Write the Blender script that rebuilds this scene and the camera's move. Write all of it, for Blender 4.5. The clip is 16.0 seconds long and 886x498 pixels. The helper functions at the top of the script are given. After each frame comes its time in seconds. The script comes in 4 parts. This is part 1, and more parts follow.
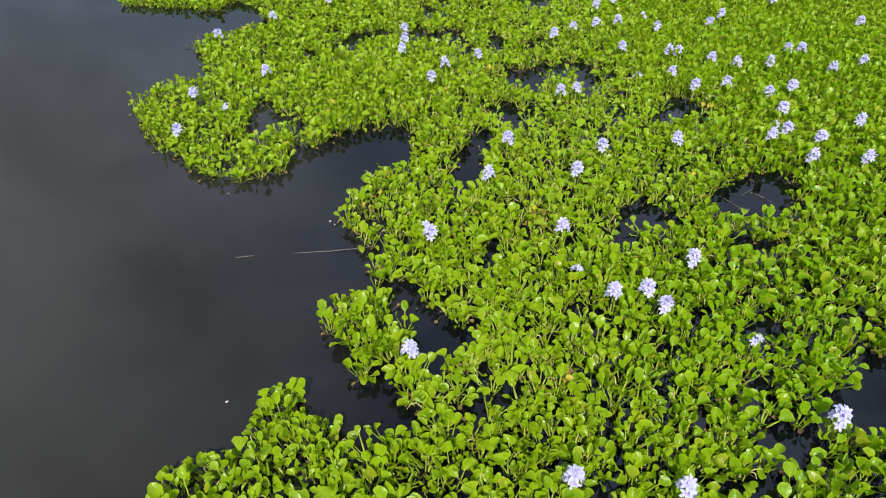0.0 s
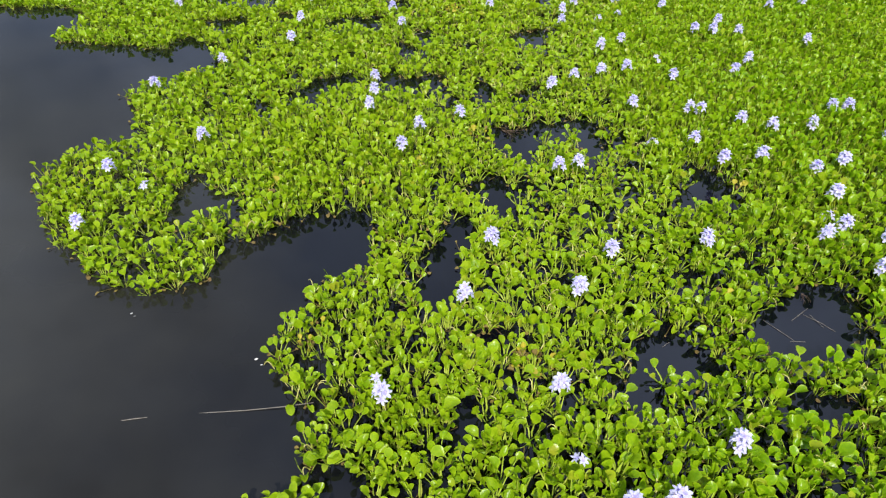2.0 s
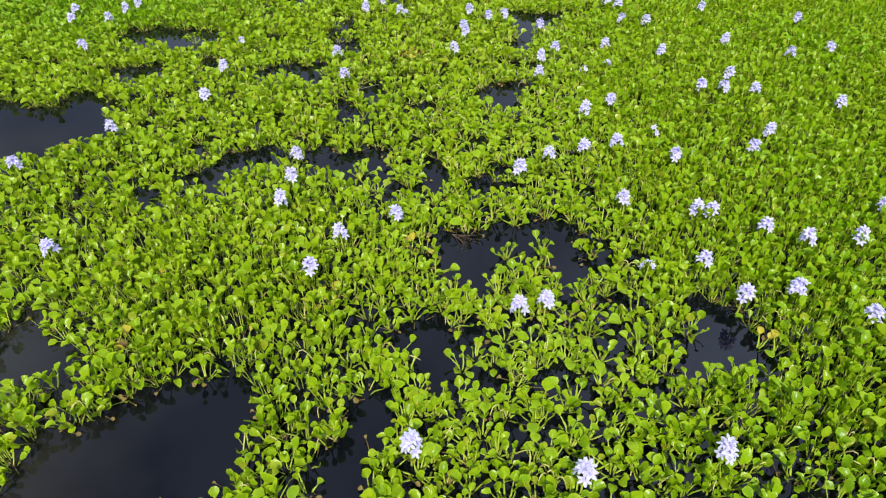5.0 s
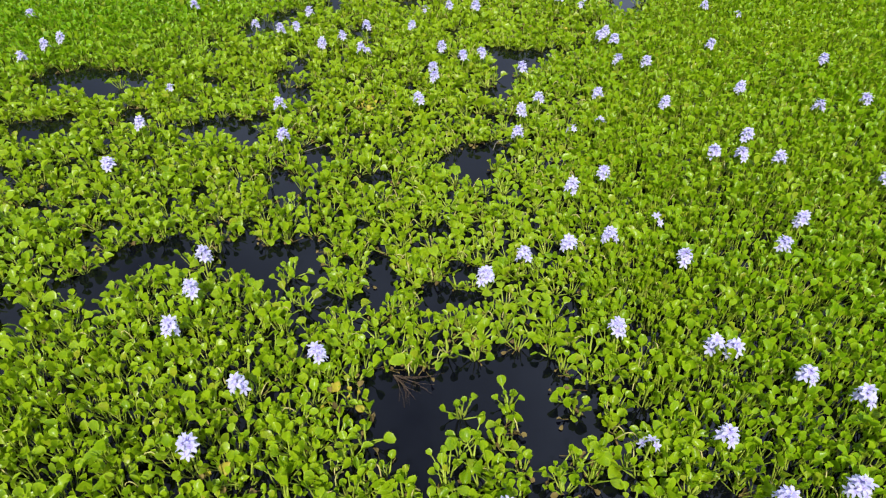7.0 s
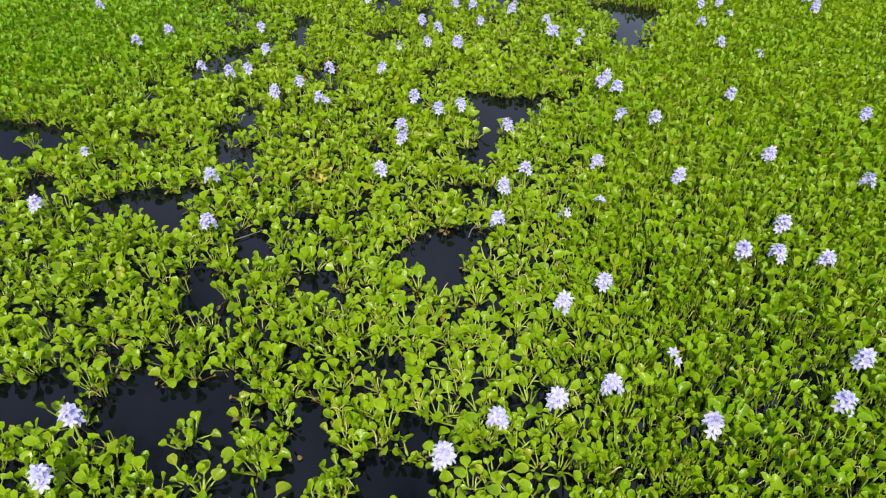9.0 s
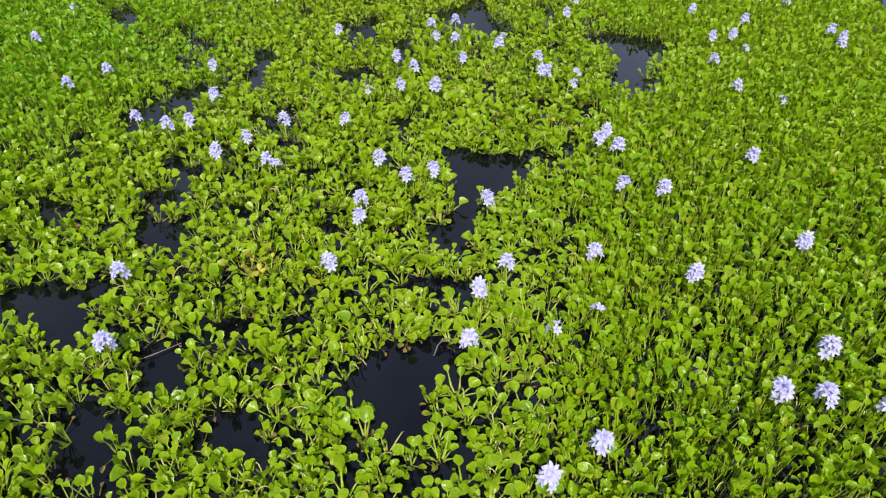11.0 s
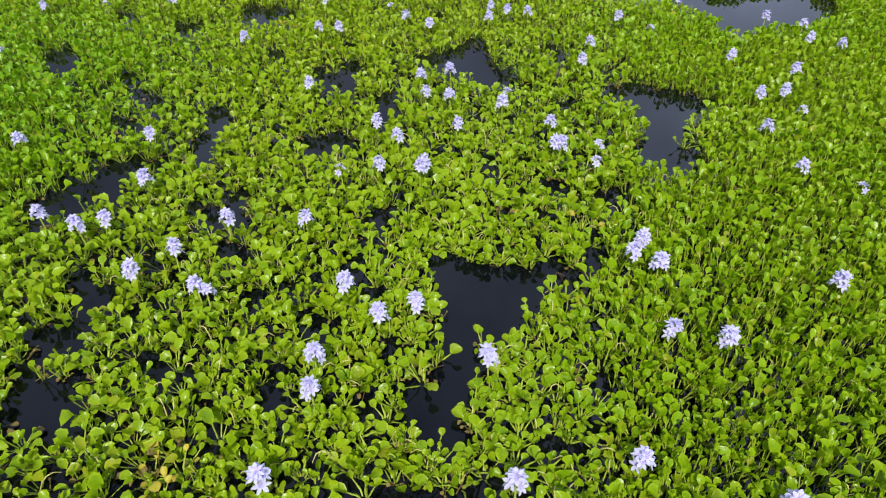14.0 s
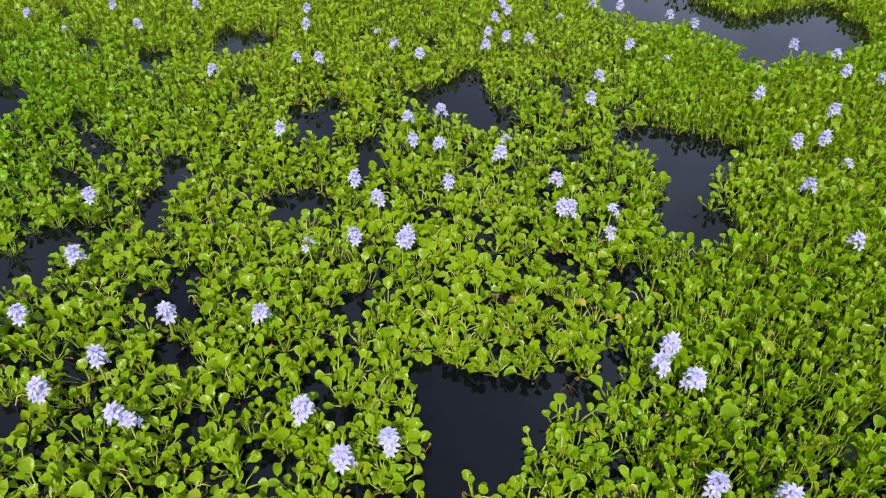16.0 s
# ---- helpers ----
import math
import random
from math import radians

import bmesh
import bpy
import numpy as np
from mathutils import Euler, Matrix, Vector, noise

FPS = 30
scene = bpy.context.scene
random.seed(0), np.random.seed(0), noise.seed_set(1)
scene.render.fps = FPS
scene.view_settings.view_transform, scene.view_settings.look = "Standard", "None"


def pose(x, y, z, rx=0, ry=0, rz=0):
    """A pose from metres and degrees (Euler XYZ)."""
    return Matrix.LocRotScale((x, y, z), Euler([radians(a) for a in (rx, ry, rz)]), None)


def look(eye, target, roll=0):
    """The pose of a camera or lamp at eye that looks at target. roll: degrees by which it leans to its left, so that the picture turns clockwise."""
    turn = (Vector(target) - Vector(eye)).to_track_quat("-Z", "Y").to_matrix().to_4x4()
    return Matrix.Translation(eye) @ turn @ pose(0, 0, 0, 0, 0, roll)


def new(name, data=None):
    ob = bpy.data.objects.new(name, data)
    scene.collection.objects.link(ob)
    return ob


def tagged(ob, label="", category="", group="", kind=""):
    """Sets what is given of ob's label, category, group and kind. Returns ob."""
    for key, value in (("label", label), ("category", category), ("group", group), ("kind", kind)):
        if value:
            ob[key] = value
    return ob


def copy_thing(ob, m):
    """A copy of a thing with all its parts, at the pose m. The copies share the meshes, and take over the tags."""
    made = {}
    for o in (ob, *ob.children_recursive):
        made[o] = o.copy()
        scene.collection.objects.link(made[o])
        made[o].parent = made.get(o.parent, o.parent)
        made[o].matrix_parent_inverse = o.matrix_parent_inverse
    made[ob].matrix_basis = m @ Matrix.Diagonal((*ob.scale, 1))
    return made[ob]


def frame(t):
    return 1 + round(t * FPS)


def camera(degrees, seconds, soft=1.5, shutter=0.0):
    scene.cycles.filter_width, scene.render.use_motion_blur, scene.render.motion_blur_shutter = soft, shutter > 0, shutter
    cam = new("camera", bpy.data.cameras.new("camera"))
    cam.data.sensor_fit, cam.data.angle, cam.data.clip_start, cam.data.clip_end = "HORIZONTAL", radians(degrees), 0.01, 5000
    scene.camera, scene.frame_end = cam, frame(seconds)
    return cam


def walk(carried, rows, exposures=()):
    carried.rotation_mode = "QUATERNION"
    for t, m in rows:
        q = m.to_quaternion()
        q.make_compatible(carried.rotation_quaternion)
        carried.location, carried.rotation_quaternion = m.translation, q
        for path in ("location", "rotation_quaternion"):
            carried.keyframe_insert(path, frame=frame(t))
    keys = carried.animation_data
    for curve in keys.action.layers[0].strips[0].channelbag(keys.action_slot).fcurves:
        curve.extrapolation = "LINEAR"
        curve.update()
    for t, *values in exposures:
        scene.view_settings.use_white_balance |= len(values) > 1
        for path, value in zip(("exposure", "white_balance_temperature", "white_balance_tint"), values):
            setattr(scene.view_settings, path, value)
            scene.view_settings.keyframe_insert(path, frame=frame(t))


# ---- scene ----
cam = camera(69.9, 16.0, soft=1.25)
METRES, EYE, TILT, LEAN, TURN = 9.713, 3.07, 0.0, 0.0, -3.3
ROWS = [
    (0.0, 0.0, 0.0, 0.0, -0.62, -39.32, 0.75),
    (0.5, 0.0038, 0.047, -0.0014, -0.59, -39.27, 0.74),
    (1.0, 0.0117, 0.0879, -0.0032, -0.58, -39.2, 0.71),
    (1.5, 0.0187, 0.1238, -0.0057, -0.59, -39.15, 0.69),
    (2.0, 0.0263, 0.1545, -0.0088, -0.56, -39.06, 0.69),
    (2.5, 0.036, 0.1824, -0.0115, -0.55, -39.03, 0.67),
    (3.0, 0.0467, 0.2109, -0.0132, -0.54, -39.02, 0.65),
    (5.5, 0.0894, 0.3692, -0.0214, -0.49, -38.84, 0.52),
    (6.0, 0.1009, 0.4052, -0.023, -0.49, -38.82, 0.51),
    (6.5, 0.109, 0.4411, -0.0247, -0.46, -38.77, 0.52),
    (7.0, 0.1161, 0.476, -0.0262, -0.5, -38.73, 0.5),
    (7.5, 0.1218, 0.5111, -0.027, -0.46, -38.71, 0.5),
    (8.0, 0.1289, 0.5441, -0.0281, -0.41, -38.65, 0.51),
    (8.5, 0.137, 0.5764, -0.0296, -0.4, -38.62, 0.52),
    (9.0, 0.1447, 0.6086, -0.031, -0.37, -38.56, 0.52),
    (11.5, 0.1731, 0.7519, -0.0353, -0.4, -38.32, 0.5),
    (12.0, 0.1756, 0.7788, -0.0363, -0.42, -38.29, 0.47),
    (12.5, 0.1775, 0.8056, -0.0374, -0.4, -38.25, 0.49),
    (13.0, 0.1783, 0.8316, -0.0381, -0.37, -38.2, 0.49),
    (13.5, 0.1783, 0.8569, -0.0391, -0.34, -38.15, 0.53),
    (14.0, 0.1793, 0.8811, -0.0405, -0.32, -38.08, 0.54),
    (14.5, 0.1809, 0.9058, -0.0415, -0.29, -38.07, 0.56),
    (15.0, 0.185, 0.9303, -0.0422, -0.28, -38.02, 0.6),
    (15.5, 0.1877, 0.9538, -0.0424, -0.29, -37.96, 0.59),
    (16.0, 0.189, 0.9769, -0.0424, -0.31, -37.91, 0.59),
]
EXPOSURES = [(0.0, 0.28), (1.5, 0.39), (3.0, 0.43), (6.5, 0.29), (9.0, 0.23), (12.5, 0.21), (16.0, 0.08)]
walk(cam, [(t, pose(0, 0, EYE, TILT, LEAN, TURN) @ pose(METRES * x, METRES * y, METRES * z, 90 + pitch, roll, yaw)) for t, x, y, z, yaw, pitch, roll in ROWS], EXPOSURES)

# ---- sky and sun ----
SUN_ELEVATION, SUN_AZIMUTH = 48.0, 262.0      # degrees; azimuth counted from +x towards +y
world = bpy.data.worlds.new("sky")
scene.world = world
world.use_nodes = True
wn, wl = world.node_tree.nodes, world.node_tree.links
wn.clear()
sky = wn.new("ShaderNodeTexSky")
sky.sky_type, sky.sun_disc = "NISHITA", False
sky.sun_elevation, sky.sun_rotation = radians(SUN_ELEVATION), radians(90 - SUN_AZIMUTH)
way = wn.new("ShaderNodeTexCoord")
cloud = wn.new("ShaderNodeTexNoise")
cloud.inputs["Scale"].default_value, cloud.inputs["Detail"].default_value = 2.2, 6.0
cloud.inputs["Roughness"].default_value = 0.55
wl.new(way.outputs["Generated"], cloud.inputs["Vector"])
cover = wn.new("ShaderNodeMapRange")
cover.inputs["From Min"].default_value, cover.inputs["From Max"].default_value = 0.27, 0.50
wl.new(cloud.outputs["Fac"], cover.inputs["Value"])
# the cloud closes towards the horizon
height = wn.new("ShaderNodeSeparateXYZ")
wl.new(way.outputs["Generated"], height.inputs[0])
low = wn.new("ShaderNodeMapRange")
low.inputs["From Min"].default_value, low.inputs["From Max"].default_value = 0.25, 0.70
low.inputs["To Min"].default_value, low.inputs["To Max"].default_value = 0.95, 0.0
wl.new(height.outputs["Z"], low.inputs["Value"])
both = wn.new("ShaderNodeMath")
both.operation = "MAXIMUM"
wl.new(cover.outputs[0], both.inputs[0])
wl.new(low.outputs[0], both.inputs[1])
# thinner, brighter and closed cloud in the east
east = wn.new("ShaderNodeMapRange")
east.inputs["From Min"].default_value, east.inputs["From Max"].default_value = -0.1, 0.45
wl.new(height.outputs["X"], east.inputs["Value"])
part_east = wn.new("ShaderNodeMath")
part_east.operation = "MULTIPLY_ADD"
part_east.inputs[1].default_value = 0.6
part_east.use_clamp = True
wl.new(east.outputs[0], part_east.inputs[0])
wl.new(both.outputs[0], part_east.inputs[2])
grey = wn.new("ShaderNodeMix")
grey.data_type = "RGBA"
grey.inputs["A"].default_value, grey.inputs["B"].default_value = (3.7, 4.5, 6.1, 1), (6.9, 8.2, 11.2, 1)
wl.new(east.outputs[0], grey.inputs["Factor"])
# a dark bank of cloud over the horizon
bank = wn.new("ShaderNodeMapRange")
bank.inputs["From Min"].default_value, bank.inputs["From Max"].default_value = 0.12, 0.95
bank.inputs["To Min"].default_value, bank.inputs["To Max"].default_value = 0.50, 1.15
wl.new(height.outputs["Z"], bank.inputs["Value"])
# lighter and darker billows
billow = wn.new("ShaderNodeMapRange")
billow.inputs["From Min"].default_value, billow.inputs["From Max"].default_value = 0.35, 0.65
billow.inputs["To Min"].default_value, billow.inputs["To Max"].default_value = 0.55, 1.70
wl.new(cloud.outputs["Fac"], billow.inputs["Value"])
level = wn.new("ShaderNodeMath")
level.operation = "MULTIPLY"
wl.new(bank.outputs[0], level.inputs[0])
wl.new(billow.outputs[0], level.inputs[1])
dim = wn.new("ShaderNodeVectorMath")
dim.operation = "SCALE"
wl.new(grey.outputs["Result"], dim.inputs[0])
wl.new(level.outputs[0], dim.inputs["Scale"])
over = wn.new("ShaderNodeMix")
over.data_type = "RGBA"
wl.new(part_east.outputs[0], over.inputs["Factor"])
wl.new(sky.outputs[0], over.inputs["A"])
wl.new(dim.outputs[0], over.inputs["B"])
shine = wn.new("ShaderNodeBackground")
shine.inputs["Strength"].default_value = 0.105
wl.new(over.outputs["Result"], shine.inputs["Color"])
wout = wn.new("ShaderNodeOutputWorld")
wl.new(shine.outputs[0], wout.inputs[0])

sun_data = bpy.data.lights.new("sun", "SUN")
sun_data.energy, sun_data.angle, sun_data.color = 5.0, radians(0.8), (1.0, 0.955, 0.86)
sun = new("sun", sun_data)
a, e = radians(SUN_AZIMUTH), radians(SUN_ELEVATION)
sun.matrix_world = look((0, 0, 20), (-20 * math.cos(a) * math.cos(e), -20 * math.sin(a) * math.cos(e), 20 - 20 * math.sin(e)))


# ---- materials ----
def node(nt, kind, **values):
    n = nt.nodes.new(kind)
    for key, value in values.items():
        n.inputs[key.replace("_", " ")].default_value = value
    return n


def material(name):
    m = bpy.data.materials.new(name)
    m.use_nodes = True
    return m, m.node_tree, m.node_tree.nodes["Principled BSDF"]


def mixed(nt, factor, one, two):
    """A colour mix; each of the three may be a value or an output."""
    n = nt.nodes.new("ShaderNodeMix")
    n.data_type = "RGBA"
    for key, v in (("Factor", factor), ("A", one), ("B", two)):
        if isinstance(v, bpy.types.NodeSocket):
            nt.links.new(v, n.inputs[key])
        else:
            n.inputs[key].default_value = v if key == "Factor" else (*v, 1)
    return n.outputs["Result"]


def ranged(nt, value, lo, hi, to_lo=0.0, to_hi=1.0):
    n = node(nt, "ShaderNodeMapRange", From_Min=lo, From_Max=hi, To_Min=to_lo, To_Max=to_hi)
    nt.links.new(value, n.inputs["Value"])
    return n.outputs[0]


def chance(nt):
    """A number from 0 to 1 of its own for each leaf, whether an object or an island of a mesh."""
    info, geo = nt.nodes.new("ShaderNodeObjectInfo"), nt.nodes.new("ShaderNodeNewGeometry")
    add = nt.nodes.new("ShaderNodeMath")
    add.operation = "ADD"
    nt.links.new(info.outputs["Random"], add.inputs[0])
    nt.links.new(geo.outputs["Random Per Island"], add.inputs[1])
    frac = nt.nodes.new("ShaderNodeMath")
    frac.operation = "FRACT"
    nt.links.new(add.outputs[0], frac.inputs[0])
    return frac.outputs[0], geo.outputs["Position"]


def again(nt, value, times):
    """Another number from the same chance."""
    mul = nt.nodes.new("ShaderNodeMath")
    mul.operation = "MULTIPLY"
    mul.inputs[1].default_value = times
    nt.links.new(value, mul.inputs[0])
    frac = nt.nodes.new("ShaderNodeMath")
    frac.operation = "FRACT"
    nt.links.new(mul.outputs[0], frac.inputs[0])
    return frac.outputs[0]


def noise_at(nt, place, scale, detail=3.0, roughness=0.55):
    n = node(nt, "ShaderNodeTexNoise", Scale=scale, Detail=detail, Roughness=roughness)
    nt.links.new(place, n.inputs["Vector"])
    return n.outputs["Fac"]


def leaf_material(name, fresh, deep, pale, mature, tired, rim, gloss, through_light):
    m, nt, bsdf = material(name)
    r, place = chance(nt)
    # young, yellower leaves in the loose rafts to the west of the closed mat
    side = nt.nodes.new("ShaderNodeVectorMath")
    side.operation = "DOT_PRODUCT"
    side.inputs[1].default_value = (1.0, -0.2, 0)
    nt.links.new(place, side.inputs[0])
    # paleness here also makes up in colour for weaker light on the west
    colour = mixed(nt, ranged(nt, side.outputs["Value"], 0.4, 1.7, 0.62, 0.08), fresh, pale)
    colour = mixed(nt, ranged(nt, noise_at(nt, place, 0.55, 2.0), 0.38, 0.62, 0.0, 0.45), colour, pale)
    # plants differ from one another, most of all in the closed mat
    clump = nt.nodes.new("ShaderNodeMath")
    clump.operation = "MULTIPLY"
    nt.links.new(ranged(nt, noise_at(nt, place, 4.5, 3.0, 0.6), 0.42, 0.64, 0.0, 1.0), clump.inputs[0])
    nt.links.new(ranged(nt, side.outputs["Value"], 0.2, 1.6, 0.12, 0.32), clump.inputs[1])
    colour = mixed(nt, clump.outputs[0], colour, deep)
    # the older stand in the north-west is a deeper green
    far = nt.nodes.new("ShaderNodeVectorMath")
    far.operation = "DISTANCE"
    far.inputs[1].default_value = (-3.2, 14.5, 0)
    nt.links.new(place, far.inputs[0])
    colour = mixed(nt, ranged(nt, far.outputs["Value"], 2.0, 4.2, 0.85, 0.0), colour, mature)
    # the big leaves of the southern stand are tinted slightly towards deep green
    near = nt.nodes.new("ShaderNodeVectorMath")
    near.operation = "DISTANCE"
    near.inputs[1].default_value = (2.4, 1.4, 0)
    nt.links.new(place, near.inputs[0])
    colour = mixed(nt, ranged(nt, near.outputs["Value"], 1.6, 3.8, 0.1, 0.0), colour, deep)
    colour = mixed(nt, ranged(nt, r, 0.50, 1.0, 0.0, 0.60), colour, deep)
    colour = mixed(nt, ranged(nt, again(nt, r, 7.31), 0.72, 1.0, 0.0, 0.7), colour, pale)
    colour = mixed(nt, ranged(nt, again(nt, r, 17.7), 0.90, 1.0, 0.0, 0.7), colour, tired)
    grain = ranged(nt, noise_at(nt, place, 34.0, 4.0, 0.6), 0.38, 0.72, 0.0, 0.5)
    colour = mixed(nt, grain, colour, deep)
    # glossy sheen of the blades, put into the colour as paler blotches
    painted_sheen = ranged(nt, noise_at(nt, place, 62.0, 2.0, 0.5), 0.46, 0.68, 0.0, 0.30)
    colour = mixed(nt, painted_sheen, colour, pale)
    # a paler rim, and a paler foot where the blade runs into its stalk
    chart = nt.nodes.new("ShaderNodeUVMap")
    chart.uv_map = "blade"
    split = nt.nodes.new("ShaderNodeSeparateXYZ")
    nt.links.new(chart.outputs[0], split.inputs[0])
    off = nt.nodes.new("ShaderNodeMath")
    off.operation = "SUBTRACT"
    nt.links.new(split.outputs["Y"], off.inputs[0])
    off.inputs[1].default_value = 0.5
    size = nt.nodes.new("ShaderNodeMath")
    size.operation = "ABSOLUTE"
    nt.links.new(off.outputs[0], size.inputs[0])
    edge = ranged(nt, size.outputs[0], 0.36, 0.5)
    tip = ranged(nt, split.outputs["X"], 0.86, 1.0)
    most = nt.nodes.new("ShaderNodeMath")
    most.operation = "MAXIMUM"
    nt.links.new(edge, most.inputs[0])
    nt.links.new(tip, most.inputs[1])
    # the rim also holds the lit edges of cupped blades as colour
    colour = mixed(nt, ranged(nt, most.outputs[0], 0.0, 1.0, 0.0, 0.45), colour, rim)
    colour = mixed(nt, ranged(nt, split.outputs["X"], 0.0, 0.22, 0.45, 0.0), colour, rim)
    nt.links.new(colour, bsdf.inputs["Base Color"])
    bsdf.inputs["Roughness"].default_value = gloss
    bsdf.inputs["IOR"].default_value = 1.35
    bump = node(nt, "ShaderNodeBump", Strength=0.4, Distance=0.006)
    nt.links.new(noise_at(nt, place, 48.0, 2.0), bump.inputs["Height"])
    nt.links.new(bump.outputs[0], bsdf.inputs["Normal"])
    thin = nt.nodes.new("ShaderNodeBsdfTranslucent")
    nt.links.new(colour, thin.inputs["Color"])
    blend = node(nt, "ShaderNodeMixShader", Fac=through_light)
    nt.links.new(bsdf.outputs[0], blend.inputs[1])
    nt.links.new(thin.outputs[0], blend.inputs[2])
    nt.links.new(blend.outputs[0], nt.nodes["Material Output"].inputs["Surface"])
    return m


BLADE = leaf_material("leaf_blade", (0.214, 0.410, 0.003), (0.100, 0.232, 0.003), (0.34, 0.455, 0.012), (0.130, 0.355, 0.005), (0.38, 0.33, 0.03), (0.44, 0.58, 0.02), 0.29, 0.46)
PETIOLE = leaf_material("petiole", (0.37, 0.48, 0.030), (0.22, 0.34, 0.016), (0.42, 0.50, 0.08), (0.20, 0.36, 0.02), (0.32, 0.25, 0.07), (0.42, 0.50, 0.08), 0.42, 0.20)
YELLOWED = leaf_material("yellowed_leaf", (0.42, 0.36, 0.025), (0.26, 0.26, 0.015), (0.50, 0.42, 0.05), (0.36, 0.34, 0.02), (0.40, 0.20, 0.04), (0.36, 0.22, 0.05), 0.5, 0.3)
WITHERED = leaf_material("withered_leaf", (0.13, 0.085, 0.025), (0.05, 0.028, 0.014), (0.22, 0.17, 0.04), (0.11, 0.08, 0.02), (0.09, 0.035, 0.015), (0.16, 0.11, 0.05), 0.7, 0.15)


def plain_material(name, one, two, scale, rough, relief=0.0):
    m, nt, bsdf = material(name)
    r, place = chance(nt)
    colour = mixed(nt, ranged(nt, noise_at(nt, place, scale, 4.0), 0.35, 0.65), one, two)
    nt.links.new(colour, bsdf.inputs["Base Color"])
    bsdf.inputs["Roughness"].default_value = rough
    if relief:
        bump = node(nt, "ShaderNodeBump", Strength=0.5, Distance=relief)
        nt.links.new(noise_at(nt, place, scale * 3, 3.0), bump.inputs["Height"])
        nt.links.new(bump.outputs[0], bsdf.inputs["Normal"])
    return m


def petal_material(name, one, two, light):
    m = plain_material(name, one, two, 60.0, 0.6)
    nt = m.node_tree
    bsdf, out = nt.nodes["Principled BSDF"], nt.nodes["Material Output"]
    thin = node(nt, "ShaderNodeBsdfTranslucent", Color=(*one, 1))
    blend = node(nt, "ShaderNodeMixShader", Fac=light)
    nt.links.new(bsdf.outputs[0], blend.inputs[1])
    nt.links.new(thin.outputs[0], blend.inputs[2])
    nt.links.new(blend.outputs[0], out.inputs["Surface"])
    return m


PETAL = petal_material("lilac_petal", (0.72, 0.70, 0.92), (0.65, 0.62, 0.90), 0.5)
MARK = petal_material("violet_petal_mark", (0.46, 0.39, 0.78), (0.54, 0.48, 0.82), 0.4)
EYE_SPOT = plain_material("yellow_petal_spot", (0.75, 0.60, 0.08), (0.66, 0.5, 0.06), 80.0, 0.6)
STRAW = plain_material("bleached_straw", (0.17, 0.15, 0.125), (0.11, 0.095, 0.08), 30.0, 0.75, 0.002)
ROOT_PALE = plain_material("dead_root", (0.050, 0.030, 0.018), (0.10, 0.062, 0.034), 40.0, 0.7)
DRY_STALK = plain_material("dry_leaf_stalk", (0.46, 0.44, 0.14), (0.36, 0.30, 0.10), 30.0, 0.55)
DOWN = plain_material("pale_floating_scrap", (0.55, 0.54, 0.50), (0.42, 0.41, 0.38), 50.0, 0.8)


def water_material():
    m, nt, bsdf = material("still_dark_water")
    geo = nt.nodes.new("ShaderNodeNewGeometry")
    place = geo.outputs["Position"]
    # brown bay with sky reflection put into its colour, clear tea-dark water among plants
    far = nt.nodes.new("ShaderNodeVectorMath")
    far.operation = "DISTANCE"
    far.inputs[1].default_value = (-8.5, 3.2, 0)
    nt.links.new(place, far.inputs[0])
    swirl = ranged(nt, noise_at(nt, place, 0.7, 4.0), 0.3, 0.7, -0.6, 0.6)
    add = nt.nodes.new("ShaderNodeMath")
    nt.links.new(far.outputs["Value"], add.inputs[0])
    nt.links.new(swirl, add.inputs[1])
    bay_reflection = ranged(nt, add.outputs[0], 5.9, 8.6, 1.0, 0.0)
    nt.links.new(mixed(nt, bay_reflection, (0.0018, 0.0020, 0.0042), (0.025, 0.0235, 0.0185)), bsdf.inputs["Base Color"])
    bsdf.inputs["Roughness"].default_value = 0.03
    bsdf.inputs["IOR"].default_value = 1.33
    bump = node(nt, "ShaderNodeBump", Strength=0.05, Distance=0.01)
    nt.links.new(noise_at(nt, place, 3.0, 2.0), bump.inputs["Height"])
    nt.links.new(bump.outputs[0], bsdf.inputs["Normal"])
    return m


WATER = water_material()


# ---- helpers for meshes ----
def mesh_of(name, verts, faces, materials, index=None, smooth=True, along=None):
    """A mesh from arrays: verts (n, 3), faces (m, 3 or 4) and each face's material."""
    verts, faces = np.asarray(verts, np.float32), np.asarray(faces, np.int32)
    me = bpy.data.meshes.new(name)
    k = faces.shape[1]
    me.vertices.add(len(verts))
    me.vertices.foreach_set("co", verts.ravel())
    me.loops.add(faces.size)
    me.loops.foreach_set("vertex_index", faces.ravel())
    me.polygons.add(len(faces))
    me.polygons.foreach_set("loop_start", np.arange(0, faces.size, k, dtype=np.int32))
    for m in materials:
        me.materials.append(m)
    if index is not None:
        me.polygons.foreach_set("material_index", np.asarray(index, np.int32))
    me.polygons.foreach_set("use_smooth", np.full(len(faces), smooth))
    if along is not None:      # how far along and across the blade each corner lies
        layer = me.uv_layers.new(name="blade")
        layer.data.foreach_set("uv", np.asarray(along, np.float32)[faces.ravel()].ravel())
    me.update(calc_edges=True)
    me.validate()
    return me


def part(name, mesh, parent, label=""):
    ob = new(name, mesh)
    ob.parent = parent
    return tagged(ob, label)


